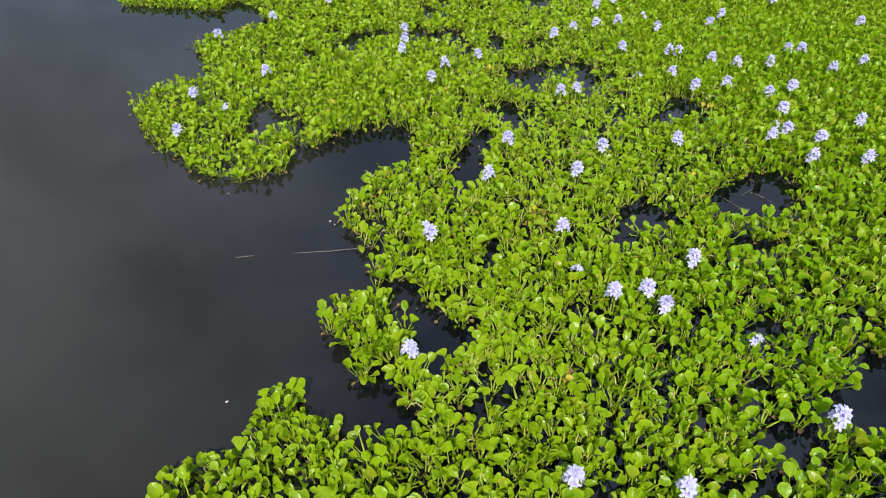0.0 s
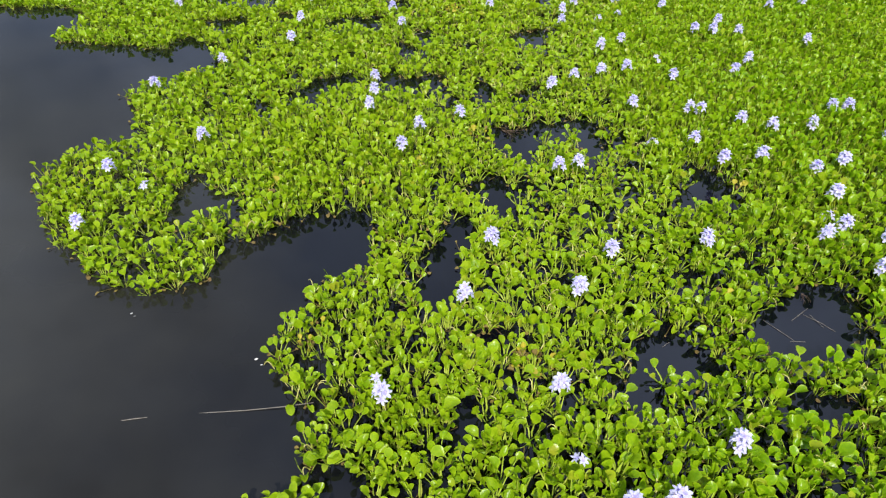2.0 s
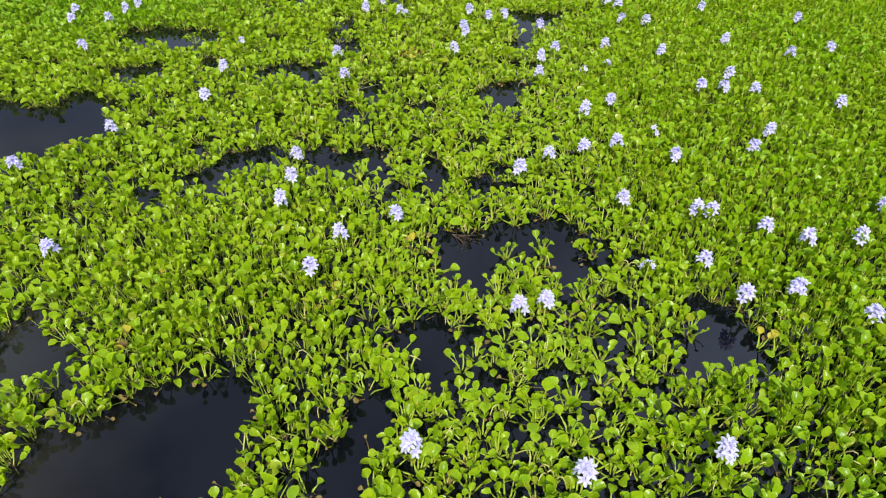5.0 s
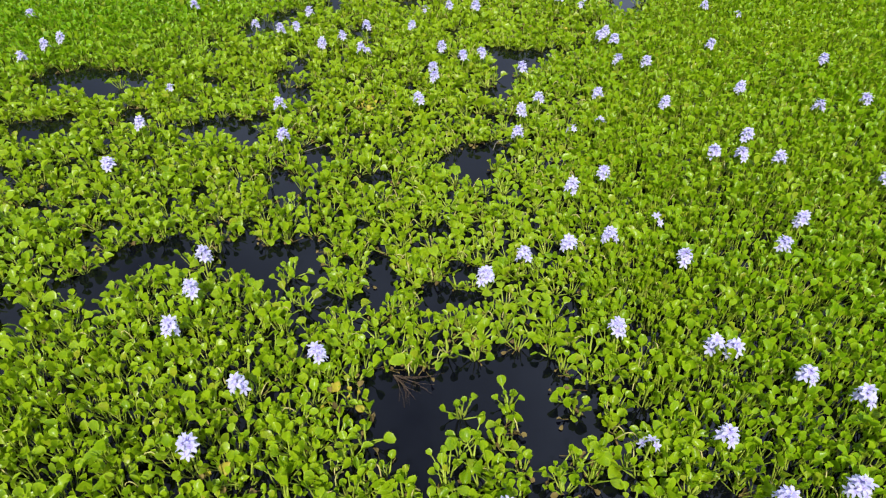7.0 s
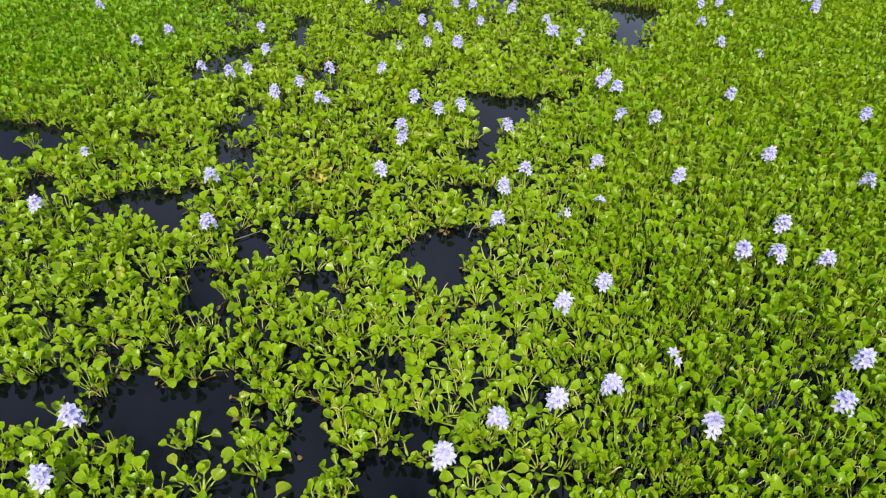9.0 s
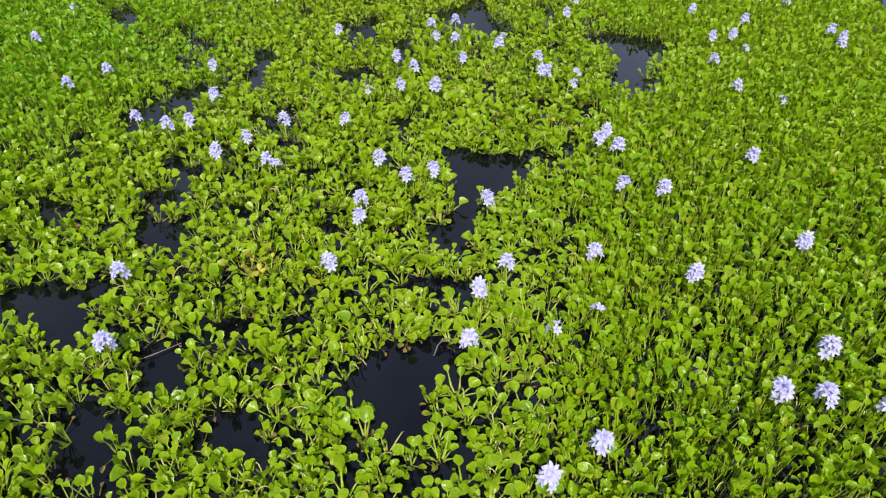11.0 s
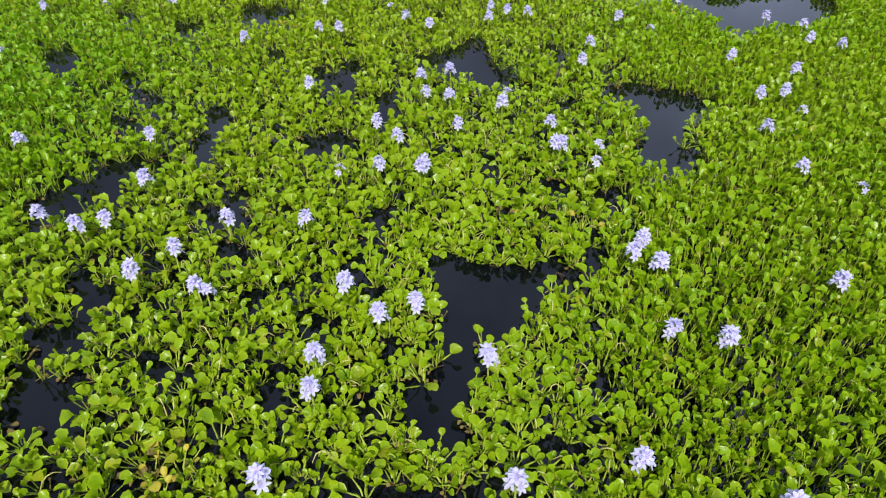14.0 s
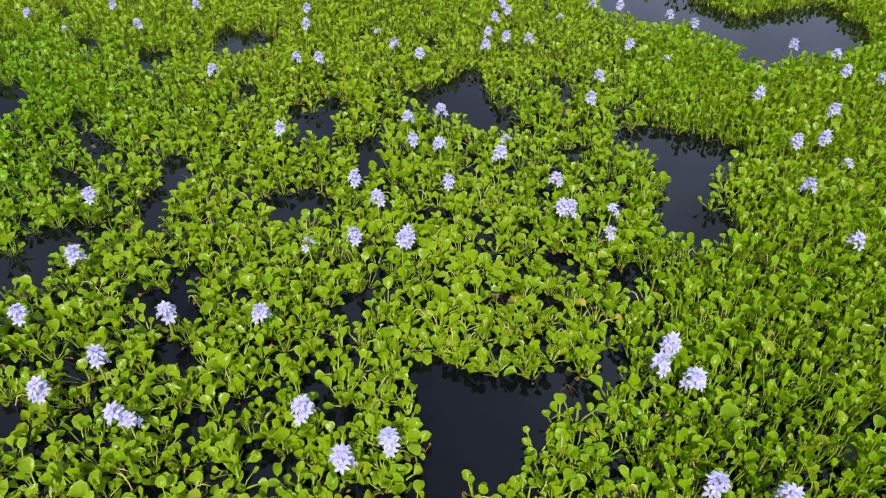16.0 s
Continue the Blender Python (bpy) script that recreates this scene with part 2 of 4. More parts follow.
def tube(points, radii, sides=6):
    """Vertices and quads of a tube along points."""
    pts = [Vector(p) for p in points]
    verts, faces = [], []
    for i, p in enumerate(pts):
        d = (pts[min(i + 1, len(pts) - 1)] - pts[max(i - 1, 0)]).normalized()
        s = d.cross(Vector((0.3, 0.2, 1)) if abs(d.z) < 0.9 else Vector((1, 0, 0))).normalized()
        u = d.cross(s)
        for j in range(sides):
            q = 2 * math.pi * j / sides
            verts.append(p + radii[i] * (math.cos(q) * s + math.sin(q) * u))
    for i in range(len(pts) - 1):
        for j in range(sides):
            k = (j + 1) % sides
            faces.append((i * sides + j, i * sides + k, (i + 1) * sides + k, (i + 1) * sides + j))
    return [tuple(v) for v in verts], faces


# ---- the lake ----
bm = bmesh.new()
bmesh.ops.create_grid(bm, x_segments=40, y_segments=40, size=1500)
water_mesh = bpy.data.meshes.new("water")
bm.to_mesh(water_mesh)
bm.free()
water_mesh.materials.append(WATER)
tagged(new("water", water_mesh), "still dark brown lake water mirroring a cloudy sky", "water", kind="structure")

# ---- plan of the floating mat: open water as outlines in metres ----
OPENINGS = []


def opening(outline):
    OPENINGS.append(np.array(outline, float))


LAKE_SOUTH = [(-1.47, 1.77), (-1.34, 1.96), (-1.06, 2.11), (-0.94, 2.43), (-0.72, 2.46), (-0.65, 2.25), (-0.34, 2.13), (-0.05, 2.07), (-0.01, 2.27), (-0.19, 2.34), (-0.36, 2.44), (-0.52, 2.77), (-0.61, 2.95), (-0.65, 3.1), (-0.53, 3.22), (-0.3, 3.22), (-0.33, 3.4), (-0.35, 3.66), (-0.41, 3.86), (-0.56, 4.02), (-0.6, 4.34), (-0.41, 4.68), (-0.48, 4.84), (-0.21, 4.84), (-0.01, 4.94), (-0.08, 5.1), (0.04, 5.36), (0.05, 5.52), (-0.05, 5.6), (-0.27, 5.59), (-0.47, 5.59), (-0.72, 5.51), (-0.83, 5.41), (-0.95, 5.3), (-1.08, 5.2), (-1.1, 4.93), (-1.22, 4.86), (-1.54, 4.79), (-1.81, 4.87), (-2.02, 5.06), (-2.13, 5.22), (-2.5, 5.49), (-2.82, 6.18), (-2.94, 6.42), (-2.72, 6.81), (-2.29, 6.91)]
LAKE_NORTH = [(-2.27, 6.94), (-2.41, 7.53), (-2.64, 7.95), (-2.43, 8.29), (-1.94, 8.59), (-2.18, 9.39), (-2.53, 9.23), (-3.55, 9.57), (-4.07, 9.7), (-4.12, 9.94), (-3.98, 10.07), (-3.95, 10.51), (-4.44, 11.06), (-4.86, 10.99)]
opening(LAKE_SOUTH + LAKE_NORTH + [(-7.5, 11.6), (-40, 14.0), (-40, -20), (-2.6, -20), (-2.1, 0.6)])
opening([(1.57, 1.68), (1.62, 1.65), (1.53, 1.53), (1.49, 1.55)])
opening([(1.66, 1.67), (1.75, 1.7), (1.8, 1.68), (1.84, 1.59), (1.76, 1.51), (1.68, 1.52), (1.68, 1.59), (1.62, 1.56)])
opening([(1.84, 1.96), (1.94, 2.02), (2.12, 1.98), (2.19, 1.94), (2.15, 1.84), (2.03, 1.77), (1.96, 1.7), (1.96, 1.77), (1.88, 1.75), (1.83, 1.75), (1.82, 1.81), (1.76, 1.76), (1.77, 1.85)])
opening([(1.55, 2.14), (1.6, 2.11), (1.52, 1.97), (1.48, 2.01)])
opening([(2.59, 2.28), (2.71, 2.4), (2.87, 2.45), (2.99, 2.41), (2.63, 1.9), (2.45, 1.9), (2.38, 1.93), (2.29, 1.89), (2.37, 2.03), (2.48, 2.1), (2.54, 2.17)])
opening([(0.18, 2.28), (0.25, 2.31), (0.27, 2.27), (0.28, 2.17), (0.22, 2.09), (0.17, 2.08), (0.15, 2.19)])
opening([(1.84, 2.17), (1.91, 2.3), (2.01, 2.33), (2.1, 2.5), (2.16, 2.51), (2.09, 2.33), (2.05, 2.15), (1.98, 2.18), (1.89, 2.13)])
opening([(0.34, 2.56), (0.39, 2.49), (0.51, 2.44), (0.55, 2.33), (0.51, 2.21), (0.44, 2.21), (0.48, 2.29), (0.35, 2.22), (0.29, 2.26), (0.29, 2.43)])
opening([(2.81, 2.79), (2.96, 2.82), (3.03, 2.7), (2.94, 2.59), (2.8, 2.63)])
opening([(2.25, 2.88), (2.34, 2.91), (2.34, 2.81), (2.22, 2.71), (2.24, 2.66), (2.11, 2.56), (2.06, 2.61), (2.16, 2.74)])
opening([(-0.18, 3.21), (-0.12, 3.3), (-0.01, 3.23), (0.04, 3.11), (0.15, 2.99), (0.24, 3), (0.24, 2.86), (0.36, 2.85), (0.35, 2.67), (0.26, 2.66), (0.18, 2.68), (0.11, 2.57), (0.02, 2.68), (0.08, 2.84), (0.04, 2.81), (0.01, 2.9), (-0.07, 2.99), (-0.14, 3.09)])
opening([(2.64, 3.04), (2.76, 3.11), (2.68, 2.92), (2.57, 2.87)])
opening([(2.43, 3.58), (2.83, 3.59), (2.72, 3.46), (2.39, 3.48)])
opening([(2.43, 3.71), (2.55, 3.73), (2.53, 3.64), (2.39, 3.55), (2.37, 3.6)])
opening([(1.69, 4.07), (1.79, 4.14), (1.91, 4.16), (1.96, 4.1), (2.01, 4.02), (2.05, 3.95), (2.16, 3.87), (2.13, 3.78), (2.02, 3.77), (1.92, 3.8), (1.88, 3.87), (1.78, 3.82), (1.78, 3.75), (1.66, 3.71), (1.68, 3.68), (1.73, 3.6), (1.62, 3.61), (1.57, 3.65), (1.52, 3.62), (1.56, 3.75), (1.54, 3.82), (1.62, 3.86), (1.6, 3.95)])
opening([(2.42, 4.09), (2.54, 4.22), (2.64, 4.24), (2.74, 4.35), (2.82, 4.47), (2.86, 4.4), (3.05, 4.48), (3.22, 4.48), (3.27, 4.34), (3.11, 4.14), (3.07, 4.15), (3.17, 4.12), (3.07, 3.99), (2.99, 3.95), (2.87, 3.8), (2.77, 3.88), (2.68, 3.93), (2.56, 3.87), (2.47, 3.85), (2.53, 3.96), (2.43, 3.95), (2.4, 3.98)])
opening([(0.75, 4.25), (0.94, 4.25), (0.95, 4.14), (0.84, 4.15), (0.75, 4.08), (0.7, 4.21)])
opening([(0.66, 4.28), (0.74, 4.29), (0.73, 4.18), (0.65, 4.2)])
opening([(2.67, 4.62), (2.81, 4.75), (2.89, 4.69), (2.84, 4.58), (2.72, 4.54)])
opening([(0.54, 5.37), (0.66, 5.46), (0.77, 5.43), (0.83, 5.43), (0.77, 5.18), (0.69, 5.12), (0.68, 4.91), (0.64, 4.78), (0.64, 4.63), (0.52, 4.53), (0.43, 4.45), (0.35, 4.42), (0.35, 4.64), (0.31, 4.86), (0.38, 4.8), (0.46, 4.95), (0.54, 5.21)])
opening([(1.25, 5.59), (1.33, 5.6), (1.38, 5.55), (1.32, 5.43), (1.24, 5.44)])
opening([(2.02, 5.62), (2.1, 5.63), (2.08, 5.51), (2.01, 5.48)])
opening([(2.62, 5.97), (2.76, 6), (2.91, 6.04), (2.96, 5.96), (2.97, 5.85), (2.98, 5.73), (3.02, 5.68), (3.1, 5.65), (3.12, 5.58), (3.01, 5.45), (2.94, 5.41), (2.92, 5.47), (2.88, 5.52), (2.81, 5.53), (2.74, 5.54), (2.66, 5.55), (2.62, 5.46), (2.53, 5.5), (2.42, 5.47), (2.49, 5.57), (2.51, 5.69), (2.65, 5.73), (2.76, 5.83), (2.69, 5.86)])
opening([(2.13, 5.89), (2.22, 5.91), (2.21, 5.76), (2.15, 5.61), (2.11, 5.69)])
opening([(0.78, 5.96), (0.82, 5.98), (0.91, 5.95), (0.99, 6.02), (1.11, 6.04), (1.15, 5.96), (1.27, 5.93), (1.29, 5.85), (1.35, 5.8), (1.34, 5.63), (1.22, 5.58), (1.18, 5.64), (1.13, 5.61), (1.11, 5.55), (1.03, 5.47), (0.96, 5.58), (0.93, 5.67), (0.95, 5.78), (0.88, 5.77), (0.79, 5.85)])
opening([(1.27, 5.9), (1.31, 5.92), (1.36, 5.78), (1.33, 5.65), (1.25, 5.66)])
opening([(-1.61, 6.25), (-1.53, 6.31), (-1.45, 6.18), (-1.27, 6.01), (-1.11, 5.95), (-1.06, 5.73), (-1.17, 5.7), (-1.35, 5.67), (-1.38, 5.54), (-1.43, 5.47), (-1.43, 5.32), (-1.52, 5.48), (-1.59, 5.76), (-1.55, 5.89)])
opening([(1.79, 5.98), (1.88, 6.01), (1.98, 5.97), (1.93, 5.86), (1.86, 5.89)])
opening([(2.09, 6.16), (2.19, 6.13), (2.17, 6), (2.08, 5.98)])
opening([(1.34, 6.33), (1.49, 6.34), (1.44, 6.21), (1.38, 6.19), (1.33, 6.17)])
opening([(1.2, 6.97), (1.32, 6.93), (1.47, 6.9), (1.65, 6.94), (1.8, 6.97), (1.85, 7.1), (1.92, 7.02), (2.02, 6.99), (2.09, 7.06), (2.16, 6.92), (2.14, 6.78), (2.11, 6.67), (2.15, 6.61), (2.21, 6.56), (2.3, 6.54), (2.2, 6.38), (2.07, 6.37), (2.06, 6.29), (1.94, 6.18), (1.94, 6.31), (1.86, 6.37), (1.87, 6.56), (1.81, 6.6), (1.76, 6.52), (1.71, 6.61), (1.64, 6.6), (1.61, 6.7), (1.52, 6.59), (1.49, 6.45), (1.39, 6.41), (1.29, 6.31), (1.23, 6.47), (1.05, 6.6), (1.14, 6.69), (1.12, 6.87)])
opening([(-1.09, 7.34), (-1.1, 7.48), (-1.03, 7.45), (-0.97, 7.23)])
opening([(1.35, 7.51), (1.46, 7.57), (1.57, 7.54), (1.61, 7.45), (1.5, 7.39), (1.4, 7.4)])
opening([(1.61, 7.58), (1.68, 7.62), (1.74, 7.57), (1.77, 7.48), (1.73, 7.35), (1.62, 7.35), (1.61, 7.48)])
opening([(0.69, 7.55), (0.8, 7.74), (0.87, 7.59), (1.06, 7.62), (1.09, 7.41), (0.87, 7.47), (0.84, 7.29), (0.74, 7.3)])
opening([(0.84, 7.61), (0.89, 7.64), (0.91, 7.54), (0.96, 7.52), (0.95, 7.4), (0.87, 7.42)])
opening([(-1.24, 7.46), (-1.33, 7.76), (-1.11, 7.69), (-0.98, 7.43)])
opening([(1.11, 7.71), (1.23, 7.75), (1.2, 7.44), (1.11, 7.5)])
opening([(1.59, 7.85), (1.69, 7.87), (1.83, 7.83), (1.84, 7.76), (1.78, 7.7), (1.72, 7.62), (1.67, 7.64), (1.63, 7.72)])
opening([(1, 8.04), (1.09, 8.06), (1.22, 7.98), (1.27, 7.89), (1.23, 7.8), (1.33, 7.69), (1.19, 7.7), (1.24, 7.6), (1.21, 7.51), (1.1, 7.58), (1.1, 7.68), (1.03, 7.75), (1.09, 7.84), (1.06, 7.88)])
opening([(-1, 7.78), (-0.85, 7.82), (-0.8, 7.96), (-0.66, 8.08), (-0.57, 8.18), (-0.33, 8.19), (-0.23, 8.05), (-0.34, 7.93), (-0.43, 7.91), (-0.45, 7.78), (-0.55, 7.72), (-0.55, 7.62), (-0.62, 7.59), (-0.55, 7.41), (-0.61, 7.5), (-0.72, 7.64), (-0.83, 7.72)])
opening([(-0.56, 8.25), (-0.23, 8.21), (-0.14, 8.14), (0.01, 8.11), (0.06, 8.18), (0.02, 8.28), (0.06, 8.27), (0.13, 8.24), (0.34, 8.18), (0.48, 8.13), (0.57, 8.19), (0.68, 8.26), (0.75, 8.14), (0.68, 8.08), (0.73, 7.99), (0.69, 7.94), (0.75, 7.91), (0.8, 7.79), (0.74, 7.74), (0.74, 7.67), (0.82, 7.63), (0.85, 7.51), (0.84, 7.41), (0.78, 7.45), (0.74, 7.55), (0.66, 7.6), (0.56, 7.55), (0.59, 7.43), (0.51, 7.54), (0.42, 7.61), (0.42, 7.7), (0.32, 7.78), (0.24, 7.79), (0.14, 7.9), (0.08, 8.01), (-0.05, 8.06), (-0.16, 8.04), (-0.2, 7.98), (-0.29, 7.98), (-0.37, 7.97), (-0.44, 8.02)])
opening([(1.48, 8.22), (1.54, 8.34), (1.61, 8.28), (1.59, 8.09), (1.53, 8.12)])
opening([(1.47, 8.28), (1.6, 8.33), (1.62, 8.29), (1.61, 8.12), (1.49, 8.13)])
opening([(-1.1, 8.49), (-0.82, 8.43), (-0.8, 8.2), (-0.92, 8.1)])
opening([(-0.16, 8.52), (-0.05, 8.53), (0.02, 8.41), (0.07, 8.22), (-0.01, 8.35), (-0.08, 8.41)])
opening([(1.95, 8.62), (2.03, 8.67), (2.1, 8.63), (2.08, 8.49), (1.99, 8.5), (1.97, 8.4), (1.94, 8.43)])
opening([(-1.62, 8.65), (-1.65, 8.85), (-1.52, 8.9), (-1.39, 8.7), (-1.48, 8.61)])
opening([(1.25, 8.85), (1.3, 8.81), (1.29, 8.66), (1.27, 8.65)])
opening([(0.2, 9.15), (0.28, 9.23), (0.4, 9.12), (0.52, 9.07), (0.59, 9.08), (0.6, 8.94), (0.67, 8.77), (0.59, 8.76), (0.64, 8.59), (0.59, 8.54), (0.52, 8.61), (0.49, 8.73), (0.44, 8.75), (0.43, 8.67), (0.38, 8.67), (0.33, 8.67), (0.29, 8.96)])
opening([(0.88, 8.96), (0.98, 9.07), (1.05, 9.07), (1.15, 9.08), (1.24, 9), (1.27, 8.71), (1.2, 8.84), (1.13, 8.81), (1.09, 8.74), (1.03, 8.85), (0.93, 8.86)])
opening([(-2.59, 9.45), (-2.44, 9.6), (-2.13, 9.45), (-1.92, 9.15), (-2, 9.01), (-1.9, 8.9), (-1.74, 8.7), (-1.85, 8.58), (-1.95, 8.47), (-2.19, 8.64)])
opening([(1.65, 9.31), (1.76, 9.39), (2.02, 9.48), (2.16, 9.52), (2.26, 9.39), (2.17, 9.24), (2.1, 9.16), (2.05, 9.11), (2.08, 9.02), (2.05, 8.82), (1.98, 8.83), (1.92, 8.8), (1.86, 8.83), (1.88, 8.98), (1.93, 8.97), (1.79, 9.04), (1.73, 9), (1.66, 9.14)])
opening([(0.44, 9.49), (0.51, 9.53), (0.71, 9.47), (0.75, 9.29), (0.66, 9.23), (0.53, 9.2)])
opening([(3.68, 9.53), (3.75, 9.51), (3.68, 9.41), (3.64, 9.43)])
opening([(0.42, 9.57), (0.53, 9.63), (0.63, 9.58), (0.71, 9.59), (0.83, 9.59), (0.94, 9.5), (0.85, 9.43), (0.79, 9.48), (0.72, 9.46), (0.77, 9.36), (0.74, 9.32), (0.49, 9.34), (0.41, 9.5), (0.42, 9.54)])
opening([(0.93, 9.7), (1.04, 9.72), (1.1, 9.63), (1.06, 9.54), (0.98, 9.6)])
opening([(0.07, 9.8), (0.08, 9.86), (0.23, 9.78), (0.31, 9.84), (0.41, 9.7), (0.31, 9.66), (0.24, 9.62), (0.15, 9.75)])
opening([(-0.92, 9.94), (-0.73, 10.05), (-0.49, 10.12), (-0.33, 10.19), (-0.13, 10.09), (-0.09, 9.95), (-0.01, 9.81), (0.03, 9.62), (0.03, 9.55), (-0.04, 9.71), (-0.15, 9.7), (-0.23, 9.78), (-0.43, 9.97), (-0.42, 9.87), (-0.55, 9.83), (-0.57, 9.73), (-0.78, 9.92)])
opening([(-0.11, 10.03), (-0.04, 10.22), (0.06, 10.08), (-0, 9.87), (0.07, 9.67), (0.04, 9.56)])
opening([(2.1, 10.05), (2.22, 10.01), (2.39, 10.03), (2.45, 10.02), (2.41, 9.88), (2.35, 9.8), (2.27, 9.83), (2.18, 9.85), (2.13, 9.78), (2.08, 9.89)])
opening([(-2.33, 10.14), (-2.18, 10.27), (-1.85, 10.29), (-1.74, 10.06), (-1.9, 9.77), (-2.14, 9.92)])
opening([(0.45, 10.28), (0.53, 10.32), (0.6, 10.15), (0.56, 10.08)])
opening([(-0.16, 10.27), (-0.05, 10.32), (0.07, 10.17), (-0.07, 10.13)])
opening([(-1.37, 10.3), (-1.35, 10.53), (-1.14, 10.45), (-1.03, 10.27), (-1.11, 10.16), (-1.07, 10), (-1.2, 10.03)])
opening([(2.14, 10.44), (2.17, 10.53), (2.08, 10.69), (2.4, 10.74), (2.48, 10.85), (2.52, 10.88), (2.55, 10.75), (2.46, 10.6), (2.38, 10.53), (2.4, 10.42), (2.46, 10.35), (2.42, 10.19), (2.34, 10.23), (2.3, 10.31), (2.22, 10.28)])
opening([(0.04, 10.84), (0.1, 10.87), (0.3, 10.75), (0.37, 10.81), (0.45, 10.68), (0.44, 10.58), (0.49, 10.36), (0.42, 10.44), (0.32, 10.5), (0.25, 10.46), (0.14, 10.56)])
opening([(2.28, 11.04), (2.42, 11.11), (2.47, 11.1), (2.52, 10.95), (2.48, 10.86), (2.41, 10.89)])
opening([(-0.81, 11.17), (-0.75, 11.24), (-0.51, 11.03), (-0.53, 10.79), (-0.68, 10.87)])
opening([(-0.03, 11.16), (0.12, 11.21), (0.23, 10.98), (0.21, 10.86), (0.08, 10.96)])
opening([(0.95, 11.09), (1.06, 11.1), (1.14, 10.98), (1.04, 10.99)])
opening([(-2.45, 10.98), (-2.55, 11.42), (-2.06, 11.5), (-1.58, 11.39), (-1.32, 11.25), (-1.25, 10.93), (-1.45, 10.84), (-1.49, 10.68), (-1.69, 10.64), (-1.91, 10.82)])
opening([(1.11, 11.11), (1.21, 11.12), (1.25, 10.97), (1.17, 11), (1.11, 11.06)])
opening([(1.65, 11.14), (1.71, 11.16), (1.73, 11.02), (1.65, 11.04)])
opening([(-0.05, 11.19), (0.13, 11.24), (0.29, 11.15), (0.32, 11.05), (0.07, 11.03)])
opening([(2.32, 11.71), (2.38, 11.74), (2.45, 11.66), (2.55, 11.67), (2.69, 11.56), (2.8, 11.48), (2.98, 11.56), (3.12, 11.55), (3.16, 11.58), (3.26, 11.59), (3.29, 11.52), (3.22, 11.42), (3.21, 11.34), (3.21, 11.26), (3.14, 11.21), (3.12, 11.22), (3.07, 11.25), (2.98, 11.2), (2.95, 11.12), (2.87, 11.12), (2.84, 11.04), (2.75, 10.98), (2.68, 11.06), (2.57, 10.98), (2.53, 11.1), (2.48, 11.13), (2.42, 11.09), (2.39, 11.18), (2.32, 11.34), (2.38, 11.44), (2.33, 11.56)])
opening([(1.11, 11.49), (1.21, 11.53), (1.3, 11.39), (1.2, 11.32)])
opening([(0.23, 11.57), (0.3, 11.62), (0.38, 11.5), (0.41, 11.39), (0.41, 11.31), (0.35, 11.36), (0.28, 11.38), (0.18, 11.55)])
opening([(-0.01, 11.69), (0.1, 11.76), (0.26, 11.57), (0.26, 11.42), (0.29, 11.27), (0.22, 11.25), (0.1, 11.45)])
opening([(0.39, 11.88), (0.47, 11.95), (0.57, 11.83), (0.57, 11.73), (0.62, 11.64), (0.51, 11.64)])
opening([(0.87, 11.9), (0.95, 11.99), (1.03, 11.77), (0.97, 11.76)])
opening([(0.04, 11.96), (0.19, 11.92), (0.26, 11.95), (0.32, 11.81), (0.28, 11.76), (0.13, 11.82)])
opening([(-0.95, 12.08), (-0.78, 11.96), (-0.69, 11.72), (-0.81, 11.75)])
opening([(0.96, 11.96), (1.03, 12.01), (1.11, 11.94), (1.13, 11.75), (1.04, 11.78)])
opening([(1.93, 12.07), (2.05, 12.03), (1.99, 11.86)])
opening([(1.87, 12.28), (2.11, 12.34), (2.14, 12.17), (1.98, 12.08), (1.92, 12.05)])
opening([(3.75, 12.4), (3.85, 12.32), (3.72, 12.06), (3.69, 12.1)])
opening([(3.61, 12.41), (3.69, 12.37), (3.61, 12.2), (3.52, 12.23)])
opening([(0.59, 12.5), (0.81, 12.43), (0.97, 12.46), (1.05, 12.33), (1.07, 12.1), (0.94, 12.15), (0.75, 12.22), (0.63, 12.34)])
opening([(3.29, 12.62), (3.38, 12.63), (3.37, 12.42), (3.3, 12.22), (3.25, 12.3)])
opening([(0.75, 12.63), (0.96, 12.59), (1.06, 12.49), (1.01, 12.41), (0.84, 12.44)])
opening([(3.12, 12.65), (3.3, 12.66), (3.24, 12.51), (3.11, 12.5)])
opening([(-0.61, 12.49), (-0.66, 12.64), (-0.43, 12.9), (-0.29, 12.89), (-0.15, 13.1), (-0.03, 12.94), (0.02, 12.52), (-0.12, 12.6), (-0.24, 12.38), (-0.38, 12.36), (-0.46, 12.25)])
opening([(-0.49, 13.08), (-0.34, 13.11), (-0.15, 13.15), (-0, 12.84), (-0.07, 12.73), (0.06, 12.56), (-0.08, 12.51), (-0.18, 12.48), (-0.3, 12.56), (-0.54, 13.04)])
opening([(-0.26, 13.19), (-0.1, 13.23), (0.23, 13.18), (0.29, 13.01), (0.07, 13.05), (-0.06, 12.99)])
opening([(1.29, 13.5), (1.44, 13.44), (1.59, 13.62), (1.76, 13.41), (1.8, 13.22), (1.65, 13.11), (1.5, 13.05), (1.36, 13.14)])
opening([(0.31, 13.4), (0.34, 13.58), (0.48, 13.54), (0.57, 13.33), (0.6, 13.11), (0.49, 13.13)])
